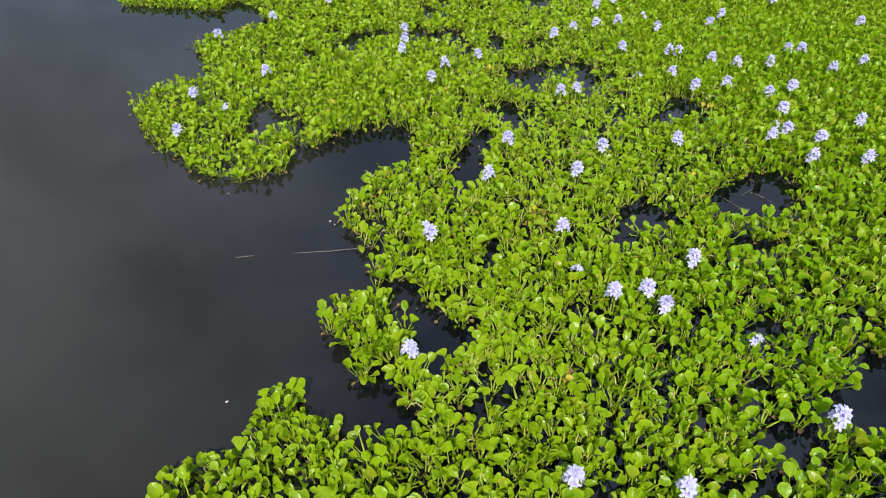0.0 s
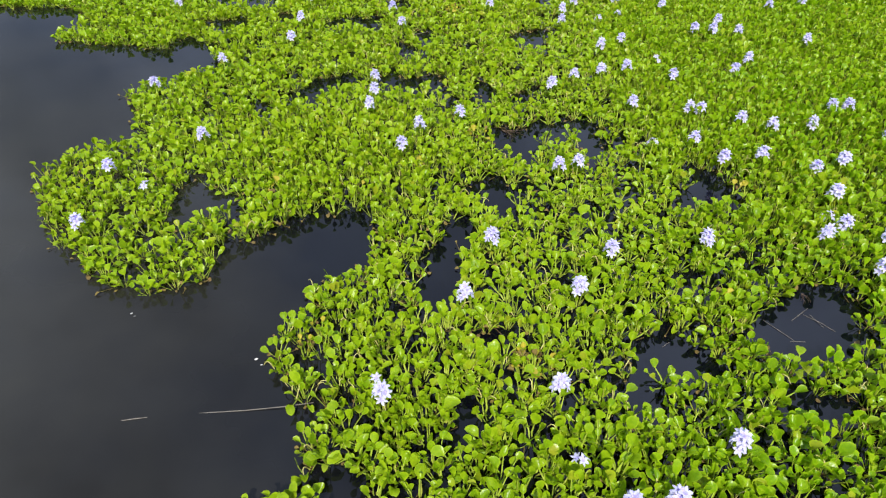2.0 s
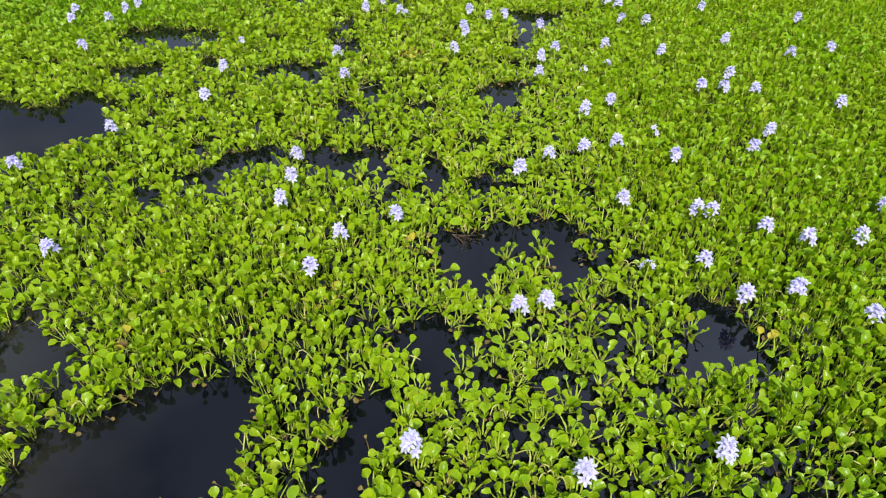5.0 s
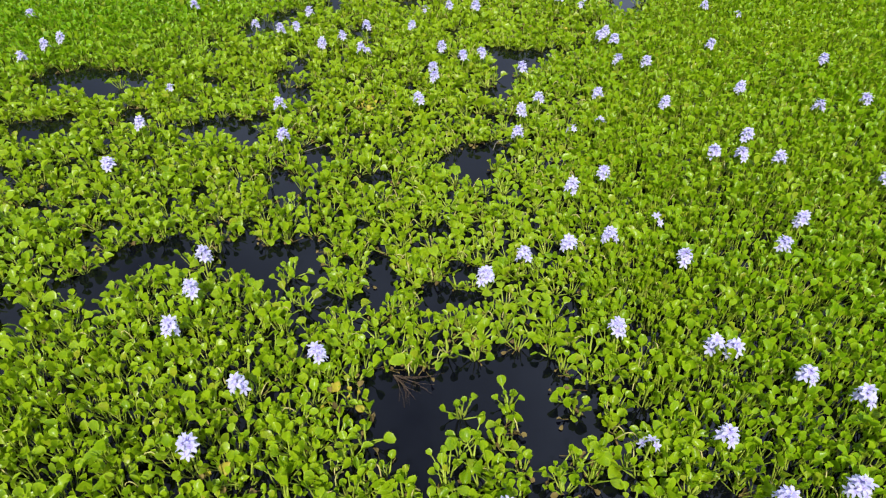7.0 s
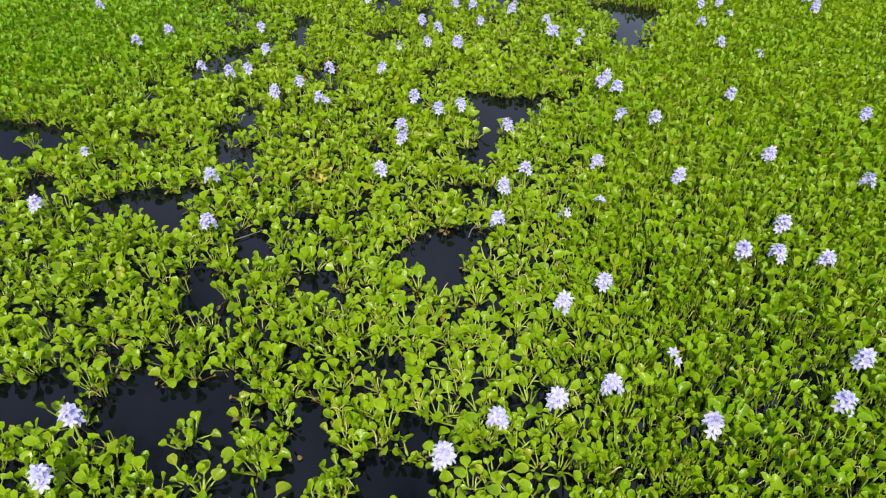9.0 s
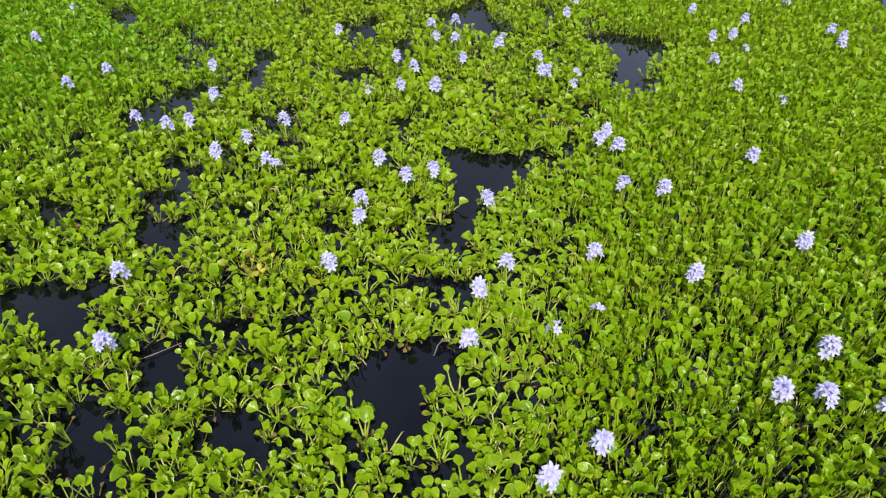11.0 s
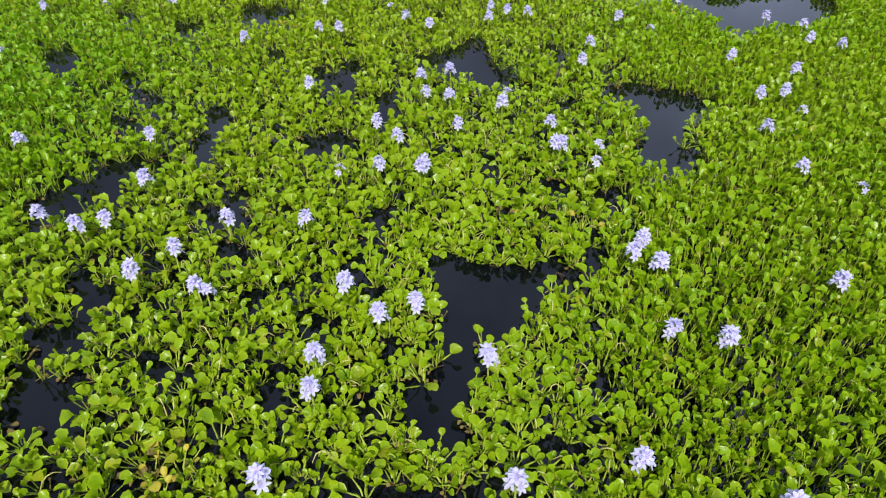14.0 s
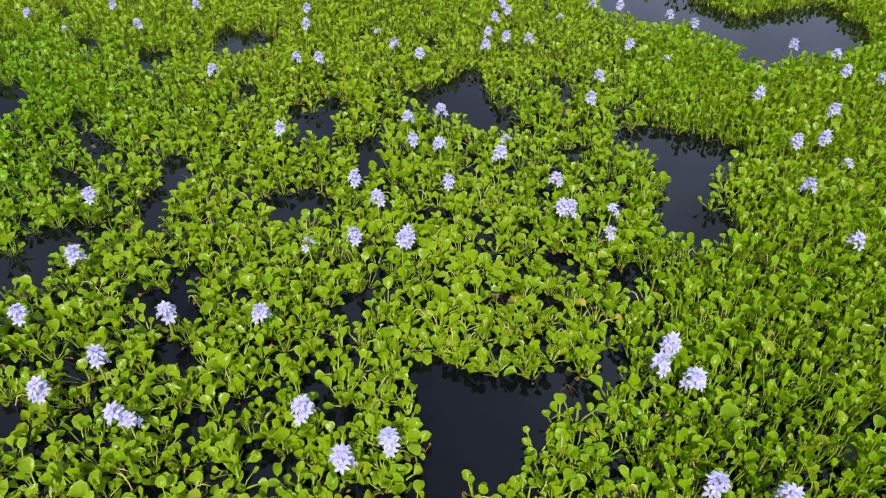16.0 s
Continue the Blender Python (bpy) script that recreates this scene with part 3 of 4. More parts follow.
opening([(4.12, 14.18), (4.26, 14.31), (4.48, 14.37), (4.67, 14.3), (4.71, 14.13), (4.97, 14.09), (5.1, 13.99), (4.98, 13.72), (4.84, 13.64), (4.83, 13.45), (4.61, 12.87), (4.45, 12.6), (4.3, 12.61), (4.15, 12.62), (4.16, 12.77), (4.05, 12.72), (4.16, 13.06), (4.31, 13.37), (4.33, 13.46), (4.27, 13.54), (4.36, 13.76), (4.32, 13.99), (4.12, 13.98)])
opening([(-0.42, 13.87), (-0.26, 13.91), (-0.12, 13.67), (-0.26, 13.62)])
opening([(0.28, 14.02), (0.4, 14.11), (0.6, 14.06), (0.68, 13.85), (0.6, 13.64), (0.56, 13.45), (0.45, 13.62)])
opening([(1.88, 14.22), (2.06, 14.35), (2.19, 14.16), (2.15, 13.87), (2.03, 13.81), (1.93, 13.83)])
opening([(-0.61, 14.68), (-0.27, 14.51), (-0.12, 14.25), (-0.17, 14), (-0.33, 14.22)])
opening([(1.25, 14.78), (1.3, 15.06), (1.44, 15.2), (1.66, 15.23), (1.84, 14.97), (1.77, 14.72), (1.66, 14.77), (1.72, 14.47), (1.72, 14.2), (1.59, 14.39), (1.5, 14.29), (1.42, 14.26), (1.35, 14.59)])
opening([(3.92, 15.41), (4.01, 15.26), (3.92, 14.76), (3.8, 14.61)])
opening([(2.36, 14.85), (2.29, 15.22), (2.64, 15.37), (2.81, 15.51), (3.02, 15.85), (3.14, 15.7), (3.16, 15.05), (3.24, 14.67), (3.26, 14.44), (2.96, 14.33), (2.81, 14.63), (2.61, 14.78)])
opening([(0.62, 15.58), (0.81, 15.56), (0.95, 15.28), (0.8, 15.09)])
opening([(3.71, 15.58), (3.94, 15.51), (3.87, 15.21), (3.71, 15.25)])
opening([(-1.78, 15.81), (-1.64, 15.75), (-1.35, 15.26), (-1.27, 14.93), (-1.46, 14.96), (-1.8, 15.62)])
opening([(-1.93, 15.71), (-1.6, 15.81), (-1.29, 15.38), (-1.26, 15.04), (-1.53, 15.25)])
opening([(-0.58, 16.37), (-0.64, 16.67), (-0.32, 16.62), (-0.19, 16.27), (-0.36, 16.01)])
opening([(2.41, 16.73), (2.59, 16.91), (2.75, 16.76), (2.72, 16.3), (2.45, 16.44)])
opening([(0.26, 16.36), (0.11, 17.21), (0.28, 17.29), (0.5, 17.13), (0.79, 17.05), (0.9, 16.71), (0.83, 16.56), (0.62, 16.53), (0.48, 16.32)])
opening([(5.04, 18.63), (4.89, 17.36), (5.26, 16.97), (5.33, 16.75), (5.69, 16.86), (5.84, 16.63), (5.84, 16.3), (6.08, 16.03), (5.86, 15.59), (6.09, 15.41), (6.3, 15.61), (6.6, 15.69), (6.73, 15.62), (7.18, 15.81), (7.3, 15.8), (7.94, 16.74), (7.81, 16.89), (7.91, 17.33), (7.88, 17.56), (7.62, 17.46), (7.46, 17.45), (7, 17.26), (6.65, 17.14), (6.45, 17.39), (6.37, 17.71), (6.2, 17.81), (6.35, 18.5)])
opening([(-1.57, 17.23), (-1.24, 17.07), (-1.11, 16.65), (-1.34, 16.73)])
opening([(-2.22, 18.26), (-2.09, 18.39), (-1.78, 17.76), (-1.9, 17.71)])
opening([(-0.42, 3.39), (-0.32, 3.28), (-0.21, 3.24), (-0.17, 3.29), (-0.12, 3.4), (-0.09, 3.48), (-0.05, 3.37), (-0.06, 3.27), (-0.12, 3.14), (-0.17, 3.13), (-0.21, 3.19), (-0.33, 3.21), (-0.41, 3.25)])
opening([(-0.46, 3.79), (-0.31, 3.78), (-0.21, 3.72), (-0.22, 3.64), (-0.33, 3.65), (-0.45, 3.67)])
opening([(0.92, 5.74), (1.06, 5.79), (1.27, 5.81), (1.36, 5.71), (1.35, 5.62), (1.34, 5.5), (1.25, 5.48), (1.16, 5.49), (1.06, 5.54), (0.95, 5.58)])


def wave(x, y, size, seed):
    """A smooth random field of about -1 to 1 with lumps of that size."""
    rng = np.random.RandomState(seed)
    total = np.zeros_like(x)
    for _ in range(9):
        q, f = rng.uniform(0, 2 * math.pi), rng.uniform(0.6, 1.5) * 2 * math.pi / (2.2 * size)
        total += np.sin(f * (math.cos(q) * x + math.sin(q) * y) + rng.uniform(0, 6.3))
    return total / 4.0


def clearance(x, y):
    """How far a place lies outside all the openings, in metres, up to half a metre; negative inside one."""
    best = np.full(x.shape, 0.5)
    for poly in OPENINGS:
        lo, hi = poly.min(0) - 0.5, poly.max(0) + 0.5
        who = np.flatnonzero((x > lo[0]) & (x < hi[0]) & (y > lo[1]) & (y < hi[1]))
        if not who.size:
            continue
        px, py = x[who], y[who]
        inside, near = np.zeros(px.shape, bool), np.full(px.shape, 81.0)
        for (ax, ay), (bx, by) in zip(poly, np.roll(poly, -1, 0)):
            if ay != by:
                inside ^= ((ay > py) != (by > py)) & (px < (bx - ax) * (py - ay) / (by - ay) + ax)
            dx, dy = bx - ax, by - ay
            s = np.clip(((px - ax) * dx + (py - ay) * dy) / max(dx * dx + dy * dy, 1e-9), 0, 1)
            near = np.minimum(near, (px - ax - s * dx) ** 2 + (py - ay - s * dy) ** 2)
        narrow = 0.015 if np.ptp(poly, 0).min() < 0.45 else 0.0      # leaves close over narrow gaps
        best[who] = np.minimum(best[who], np.where(inside, -1, 1) * np.sqrt(near) + narrow)
    return best


def step(v, lo, hi):
    s = np.clip((v - lo) / (hi - lo), 0, 1)
    return s * s * (3 - 2 * s)


def thickness(x, y):
    """How closely the plants are packed: 0 in the loose rafts, 1 in the closed mat."""
    edge = 2.35 + 0.33 * np.maximum(y - 8.6, 0) + 0.15 * wave(x, y, 0.6, 5)
    right = step(x - edge, -0.1, 0.5) * step(y + 0.4 * x, 5.0, 6.6)
    dome = np.exp(-(((x + 0.5) / 1.9) ** 2 + ((y - 6.4) / 1.4) ** 2) * 1.1)
    north_west = np.exp(-(((x + 2.6) / 1.9) ** 2 + ((y - 13.4) / 2.0) ** 2) ** 2)
    north = 0.45 * step(y, 14.5, 16.0)
    south = 0.55 * step(-y, -5.2, -4.2)
    return np.clip(np.maximum.reduce([right, 0.75 * dome, north_west, north, south]) + 0.12 * wave(x, y, 0.5, 9), 0, 1)


def rooted(rng, x0, x1, y0, y1):
    """Places of the plants over a stretch of the lake."""
    pitch = 0.122
    gx, gy = np.meshgrid(np.arange(x0 - 9, x1 + 9, pitch), np.arange(y0 - 9, y1 + 9, pitch * 0.9))
    x, y = gx.ravel(), gy.ravel()
    x = x + np.where((np.arange(gx.shape[0]) % 2)[:, None] * np.ones_like(gx) > 0, pitch / 2, 0).ravel()
    x, y = x + rng.uniform(-0.05, 0.05, x.size), y + rng.uniform(-0.05, 0.05, x.size)
    # rows run askew
    mx, my = (x0 + x1) / 2, (y0 + y1) / 2
    x, y = mx + 0.83 * (x - mx) - 0.558 * (y - my), my + 0.558 * (x - mx) + 0.83 * (y - my)
    # the stretch that lies within the mat's outer outline
    reach = 0.35 * wave(x, y, 1.2, 31)
    mid = 0.30 + 0.125 * y
    keep = (x - mid > -(3.7 + 0.45 * np.minimum(y, 8.0) + reach)) & (x - mid < 2.7 + 0.43 * np.minimum(y, 8.0) + reach)
    keep &= (y > 0.9 + reach) & (y < 19.9 + reach)
    x, y = x[keep], y[keep]
    free = clearance(x, y)
    t = thickness(x, y)
    sparse = 0.5 * wave(x, y, 0.42, 51) + 0.5 * wave(x, y, 0.2, 52)
    rim = (free > 0.020) & (free < 0.13)
    keep = rim | ((free > 0.020) & (rng.uniform(0, 1, x.size) < 0.88 + 0.12 * t) & (sparse > -0.68 - 0.8 * t))
    # loose plants adrift in the broken water
    broken = (np.abs(y - 7.85) < 0.65) & (x > -0.6) & (x < 2.1)
    adrift = (free < -0.02) & (free > -0.25) & (rng.uniform(0, 1, x.size) < np.where(broken, 0.035, 0.004))
    keep |= adrift
    return x[keep], y[keep], t[keep], free[keep], adrift[keep]


# ---- leaves ----
def leaf_arrays(rng, base, yaw, tilt, length, size, fine, flop, wide):
    """All leaves at once: petiole tubes and cupped round blades. Gives verts (n, v, 3), quads (f, 4) and each quad's slot."""
    n = len(yaw)
    sides = 3
    ss = np.array([0.0, 0.42, 1.0] if fine else [0.0, 1.0])
    swell = np.array([0.9, 1.6, 0.75] if fine else [1.0, 0.8])
    bow = rng.uniform(-0.35, 0.35, n)
    def centre(s):
        return length * s * np.sin(tilt * (0.7 + 0.3 * s)), bow * 0.24 * length * np.sin(math.pi * s), length * s * np.cos(tilt * (0.7 + 0.3 * s))
    radius = rng.uniform(0.0034, 0.0050, n) * (0.6 + 0.4 * size / 0.065)
    fat = rng.uniform(0.75, 1.35, n)
    verts, faces, slots = [], [], []
    for s, w in zip(ss, swell):
        cx, cy, cz = centre(s)
        # short stalks are swollen, long ones slender
        r = radius * (w if w < 1 else 1 + (w - 1) * fat * np.clip(2.6 - 14.0 * length, 0.4, 1.9))
        for j in range(sides):
            q = 2 * math.pi * j / sides
            verts.append(np.stack([cx + r * math.cos(q) * np.cos(tilt), cy + r * math.sin(q), cz - r * math.cos(q) * np.sin(tilt)], 1))
    for i in range(len(ss) - 1):
        for j in range(sides):
            k = (j + 1) % sides
            faces.append((i * sides + j, i * sides + k, (i + 1) * sides + k, (i + 1) * sides + j))
            slots.append(1)
    # the blade
    rows = [(0.0, 0.15), (0.19, 0.48), (0.41, 0.88), (0.66, 1.0), (0.88, 0.84), (1.0, 0.50)] if fine else [(0.0, 0.15), (0.32, 0.76), (0.72, 1.0), (1.0, 0.54)]
    cols = (-1, -0.45, 0.45, 1) if fine else (-1, 0, 1)
    tipx, tipy, tipz = centre(1.0)
    bend = flop
    axis = np.clip(tilt + bend, -0.2, 1.75)
    twist = rng.normal(0, 0.42, n)
    cup = rng.uniform(0.1, 1.0, n)
    curl = rng.uniform(-0.3, 1.2, n)
    phase = rng.uniform(0, 6.28, n)
    ax, az = np.sin(axis), np.cos(axis)
    nx, nz = -np.cos(axis), np.sin(axis)
    first = len(verts)
    for u, hw in rows:
        for v in cols:
            along = size * u
            across = size * wide * hw * v
            lift = size * (cup * hw * v * v * 0.6 - curl * u ** 2.4 * 0.5 + 0.055 * np.sin(phase + 5 * u + 3.5 * v))
            wy, wn_ = across * np.cos(twist), across * np.sin(twist)
            verts.append(np.stack([tipx + along * ax + (lift + wn_) * nx, tipy + wy, tipz + along * az + (lift + wn_) * nz], 1))
    for i in range(len(rows) - 1):
        for j in range(len(cols) - 1):
            p = first + i * len(cols) + j
            faces.append((p, p + 1, p + 1 + len(cols), p + len(cols)))
            slots.append(0)
    along = np.array([(0.4, 0.5)] * first + [(u, 0.5 + 0.5 * v) for u, hw in rows for v in cols])
    local = np.stack(verts, 1)
    c, s = np.cos(yaw)[:, None], np.sin(yaw)[:, None]
    x, y, z = local[..., 0], local[..., 1], local[..., 2]
    out = np.stack([c * x - s * y, s * x + c * y, np.maximum(z, 0.004)], -1) + base[:, None, :]
    return out, np.array(faces), np.array(slots), along


def leaf_numbers(rng, t, count):
    """Lean, stalk length and blade size of leaves in a mat of thickness t."""
    inner = rng.uniform(0, 1, count)
    tilt = (0.06 + 1.0 * inner ** 0.85) * (1.0 - 0.56 * t) + rng.normal(0, 0.12, count)
    length = (0.084 + 0.058 * t) * rng.uniform(0.45, 1.30, count) * (1.1 - 0.2 * inner)
    size = np.clip(rng.normal(0.0460, 0.0120, count), 0.024, 0.086) * (1.0 - 0.06 * t)
    flop = rng.uniform(-0.28 + 0.10 * t, 0.55 - 0.17 * t, count)
    wide = rng.uniform(0.42, 0.54, count) * (1.03 - 0.14 * t)
    return tilt, length, size, flop, wide


def joined_leaves(name, rng, x, y, t, free, adrift, fine, label):
    t = np.where(free < 0.13, np.minimum(t, 0.25), t)      # plants spread low along the rims
    per = rng.randint(9, 13, x.size) + 3 * (t > 0.6) - 2 * (y > 13.5) - (y > 16.0)
    who = np.repeat(np.arange(x.size), per)
    order = np.arange(who.size) - np.repeat(np.cumsum(per) - per, per)
    yaw = rng.uniform(0, 6.28, x.size)[who] + order * 2.4 + rng.normal(0, 0.3, who.size)
    tilt, length, size, flop, wide = leaf_numbers(rng, t[who], who.size)
    vigour = rng.uniform(0.78, 1.18, x.size)[who]      # some plants stand taller than others
    length, size = length * vigour, size * (0.6 + 0.4 * vigour)
    size = size * (1.0 + 0.12 * step(-y[who], -4.6, -2.8))      # bigger leaves in the south
    # crowns crowd into one another where the mat is closed
    out = 0.012 + 0.05 * t[who] * rng.uniform(0, 1, who.size)
    base = np.stack([x[who] + out * np.cos(yaw), y[who] + out * np.sin(yaw), np.full(who.size, -0.012)], 1)
    # no blade hangs far over open water
    reach = length * np.sin(tilt) + 0.5 * size * np.sin(np.clip(tilt + flop, -0.2, 1.75))
    over = clearance(base[:, 0] + reach * np.cos(yaw), base[:, 1] + reach * np.sin(yaw))
    keep = (over > rng.normal(-0.012, 0.016, who.size)) | adrift[who]
    base, yaw, tilt, length, size, flop, wide = (v[keep] for v in (base, yaw, tilt, length, size, flop, wide))
    verts, faces, slots, along = leaf_arrays(rng, base, yaw, tilt, length, size, fine, flop, wide)
    n, v = verts.shape[:2]
    all_faces = (faces[None] + (np.arange(n) * v)[:, None, None]).reshape(-1, 4)
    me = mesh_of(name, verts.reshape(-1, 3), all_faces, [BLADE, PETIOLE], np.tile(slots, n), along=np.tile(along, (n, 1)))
    return tagged(new(name, me), label, "water plants", kind="stuff")


# where plants have yellowed and died back
AILING = [(1.03, 10.30), (1.10, 10.20), (0.95, 10.20), (1.02, 10.10), (0.96, 4.02), (1.03, 3.96), (-0.10, 5.90),
          (-0.83, 5.94), (-0.71, 5.89), (-0.81, 6.49), (0.93, 6.71), (1.03, 6.74), (0.38, 6.26), (2.98, 5.66), (3.06, 5.61), (2.33, 4.39), (0.94, 3.92), (1.01, 3.96), (-0.37, 4.18), (-0.29, 4.34), (0.78, 2.34), (0.83, 2.36), (2.86, 12.11), (3.42, 12.0), (4.56, 12.31), (0.74, 16.27), (0.91, 15.97)]

rng = np.random.RandomState(7)
PX, PY, PT, FREE, ADRIFT = rooted(rng, -10.5, 15.5, 0.2, 21.2)
lane = 0.42 + 0.215 * PY - 0.0015 * PY * PY
beside = np.abs(PX - lane)
single = ~ADRIFT & (beside < 0.52) & (PY > 1.7) & (PY < 11.6)
chosen = np.flatnonzero(single)
chosen = np.sort(rng.permutation(chosen)[:258]) if len(chosen) > 258 else chosen
rest = np.ones(PX.size, bool)
rest[chosen] = False
for x, y in AILING:
    rest &= np.hypot(PX - x, PY - y) > 0.075
close = (beside < 1.2) & (PY < 12.2)
joined_leaves("water_hyacinth_mat", rng, PX[rest & close], PY[rest & close], PT[rest & close], FREE[rest & close], ADRIFT[rest & close], True, "bright green water hyacinth leaves packed in a floating mat")
joined_leaves("water_hyacinth_mat", rng, PX[rest & ~close], PY[rest & ~close], PT[rest & ~close], FREE[rest & ~close], ADRIFT[rest & ~close], False, "distant lime green water hyacinth leaves covering the lake")

# plants that are told apart: leaf shapes built once and shared
SHAPES = []
for k in range(28):
    t0 = np.array([0.85 if k % 2 else 0.1])
    tilt, length, size, flop, wide = leaf_numbers(rng, t0, 1)
    tilt = np.array([(0.06 + 0.95 * ((k // 2) / 13.0) ** 0.9) * (0.55 if k % 2 else 1.0)])
    verts, faces, slots, along = leaf_arrays(rng, np.array([[0.012, 0, -0.012]]), np.zeros(1), tilt, length, size, True, flop, wide)
    verts = verts[0]
    first = int(np.min(faces[slots == 0]))
    SHAPES.append((mesh_of("leaf", verts[first:], faces[slots == 0] - first, [BLADE], along=along[first:]), mesh_of("petiole", verts[:first], faces[slots == 1], [PETIOLE], along=along[:first]), float(verts[first:, 0].mean())))


def hyacinth_plant(x, y, t, adrift=False):
    plant = new("water_hyacinth")
    plant.location = (x, y, 0)
    tagged(plant, "green water hyacinth with round glossy leaves, floating upright in the mat" if t > 0.5 else
           "yellow-green water hyacinth with spreading spoon leaves, floating on dark water", "water plant", "water hyacinths along the channel")
    count = rng.randint(8, 11)
    way = rng.uniform(0, 6.28) + 2.4 * np.arange(count) + rng.normal(0, 0.25, count)
    kinds = 2 * rng.randint(0, 14, count) + (t > rng.uniform(0.2, 0.8, count))
    reach = np.array([SHAPES[k][2] for k in kinds])
    over = clearance(x + reach * np.cos(way), y + reach * np.sin(way))
    for i in range(count):
        if over[i] < -0.005 and i > 1 and not adrift:
            continue
        blade, stalk, _ = SHAPES[kinds[i]]
        leaf = part("leaf", blade, plant)
        size = rng.uniform(0.85, 1.15) * (1.14 if y < 3.6 else 1.0)
        leaf.matrix_basis = pose(0, 0, 0, 0, 0, math.degrees(way[i])) @ Matrix.Diagonal((size, size, size, 1))
        part("petiole", stalk, leaf)
    return plant


for i in chosen:
    hyacinth_plant(PX[i], PY[i], PT[i])
# ailing plants, half yellow and brown
for x, y in AILING:
    plant = hyacinth_plant(x, y, 0.25)
    tagged(plant, "ailing water hyacinth with yellowed and browned leaves", group="ailing plants in the mat")
    for k, leaf in enumerate(plant.children):
        if k % 4:
            leaf.data = leaf.data.copy()
            leaf.data.materials[0] = WITHERED if k % 4 == 1 else YELLOWED
# lone rosettes adrift in the pools
for x, y in [(0.57, 7.83), (0.53, 7.78), (0.68, 7.52), (0.60, 7.57), (0.91, 7.68), (1.20, 5.62), (1.86, 6.66), (1.60, 6.62), (4.56, 13.09), (4.70, 13.17), (4.75, 13.32), (4.79, 13.48),
             (2.24, 10.13), (2.29, 10.18), (2.24, 10.69), (2.92, 11.10), (3.05, 11.26), (3.14, 11.30), (1.76, 3.78), (0.30, 2.56), (0.41, 2.36)]:
    hyacinth_plant(x, y, 0.0, True)


# ---- withered leaves low on the water, among the plants ----
def litter(rng, x, y, count, spread, longest, label):
    who = rng.randint(0, x.size, count)
    px, py = x[who] + rng.normal(0, spread, count), y[who] + rng.normal(0, spread, count)
    base = np.stack([px, py, np.full(count, 0.004)], 1)
    verts, faces, slots, along = leaf_arrays(rng, base, rng.uniform(0, 6.28, count), rng.uniform(1.15, 1.55, count), rng.uniform(0.03, longest, count), rng.uniform(0.012, 0.036, count), False, rng.uniform(0.0, 0.5, count), rng.uniform(0.3, 0.55, count))
    n, v = verts.shape[:2]
    all_faces = (faces[None] + (np.arange(n) * v)[:, None, None]).reshape(-1, 4)
    me = mesh_of("withered_leaves", verts.reshape(-1, 3), all_faces, [WITHERED], None, along=np.tile(along, (n, 1)))
    tagged(new("withered_leaves", me), label, "dead leaves", kind="stuff")


def bent_stalks(rng, x, y, count):
    """Pale dead stalks that arch over and hang between the leaves."""
    who = rng.randint(0, x.size, count)
    verts, faces = [], []
    for i in who:
        q, long, high = rng.uniform(0, 6.28), rng.uniform(0.05, 0.11), rng.uniform(0.07, 0.15)
        ox, oy = x[i] + rng.normal(0, 0.03), y[i] + rng.normal(0, 0.03)
        line = [(ox + long * u * math.cos(q + 0.5 * u), oy + long * u * math.sin(q + 0.5 * u), 0.005 + high * (1 - (1.5 * u - 0.85) ** 2) * (0.75 + 0.25 * u)) for u in (0.0, 0.25, 0.5, 0.75, 1.0)]
        v, f = tube(line, [0.0040, 0.0036, 0.0034, 0.0030, 0.0018], 4)
        faces += [tuple(k + len(verts) for k in q4) for q4 in f]
        verts += v
    ob = new("bent_stalks", mesh_of("bent_stalks", verts, faces, [DRY_STALK]))
    tagged(ob, "pale yellow dead leaf stalks arching among the green leaves", "dead stalks", kind="stuff")


loose = PT < 0.7
lane_side = ~ADRIFT & (beside < 2.6) & (PY < 13.5)
bent_stalks(rng, PX[lane_side], PY[lane_side], 900)
litter(rng, PX[loose], PY[loose], 3600, 0.04, 0.11, "brown withered leaves and stalks lying on the water under the plants")


edge = ~ADRIFT & (FREE < 0.12) & (PY < 15.0)
litter(rng, PX[edge], PY[edge], 2400, 0.025, 0.05, "brown dead stalks and leaves along the rims of the pools")


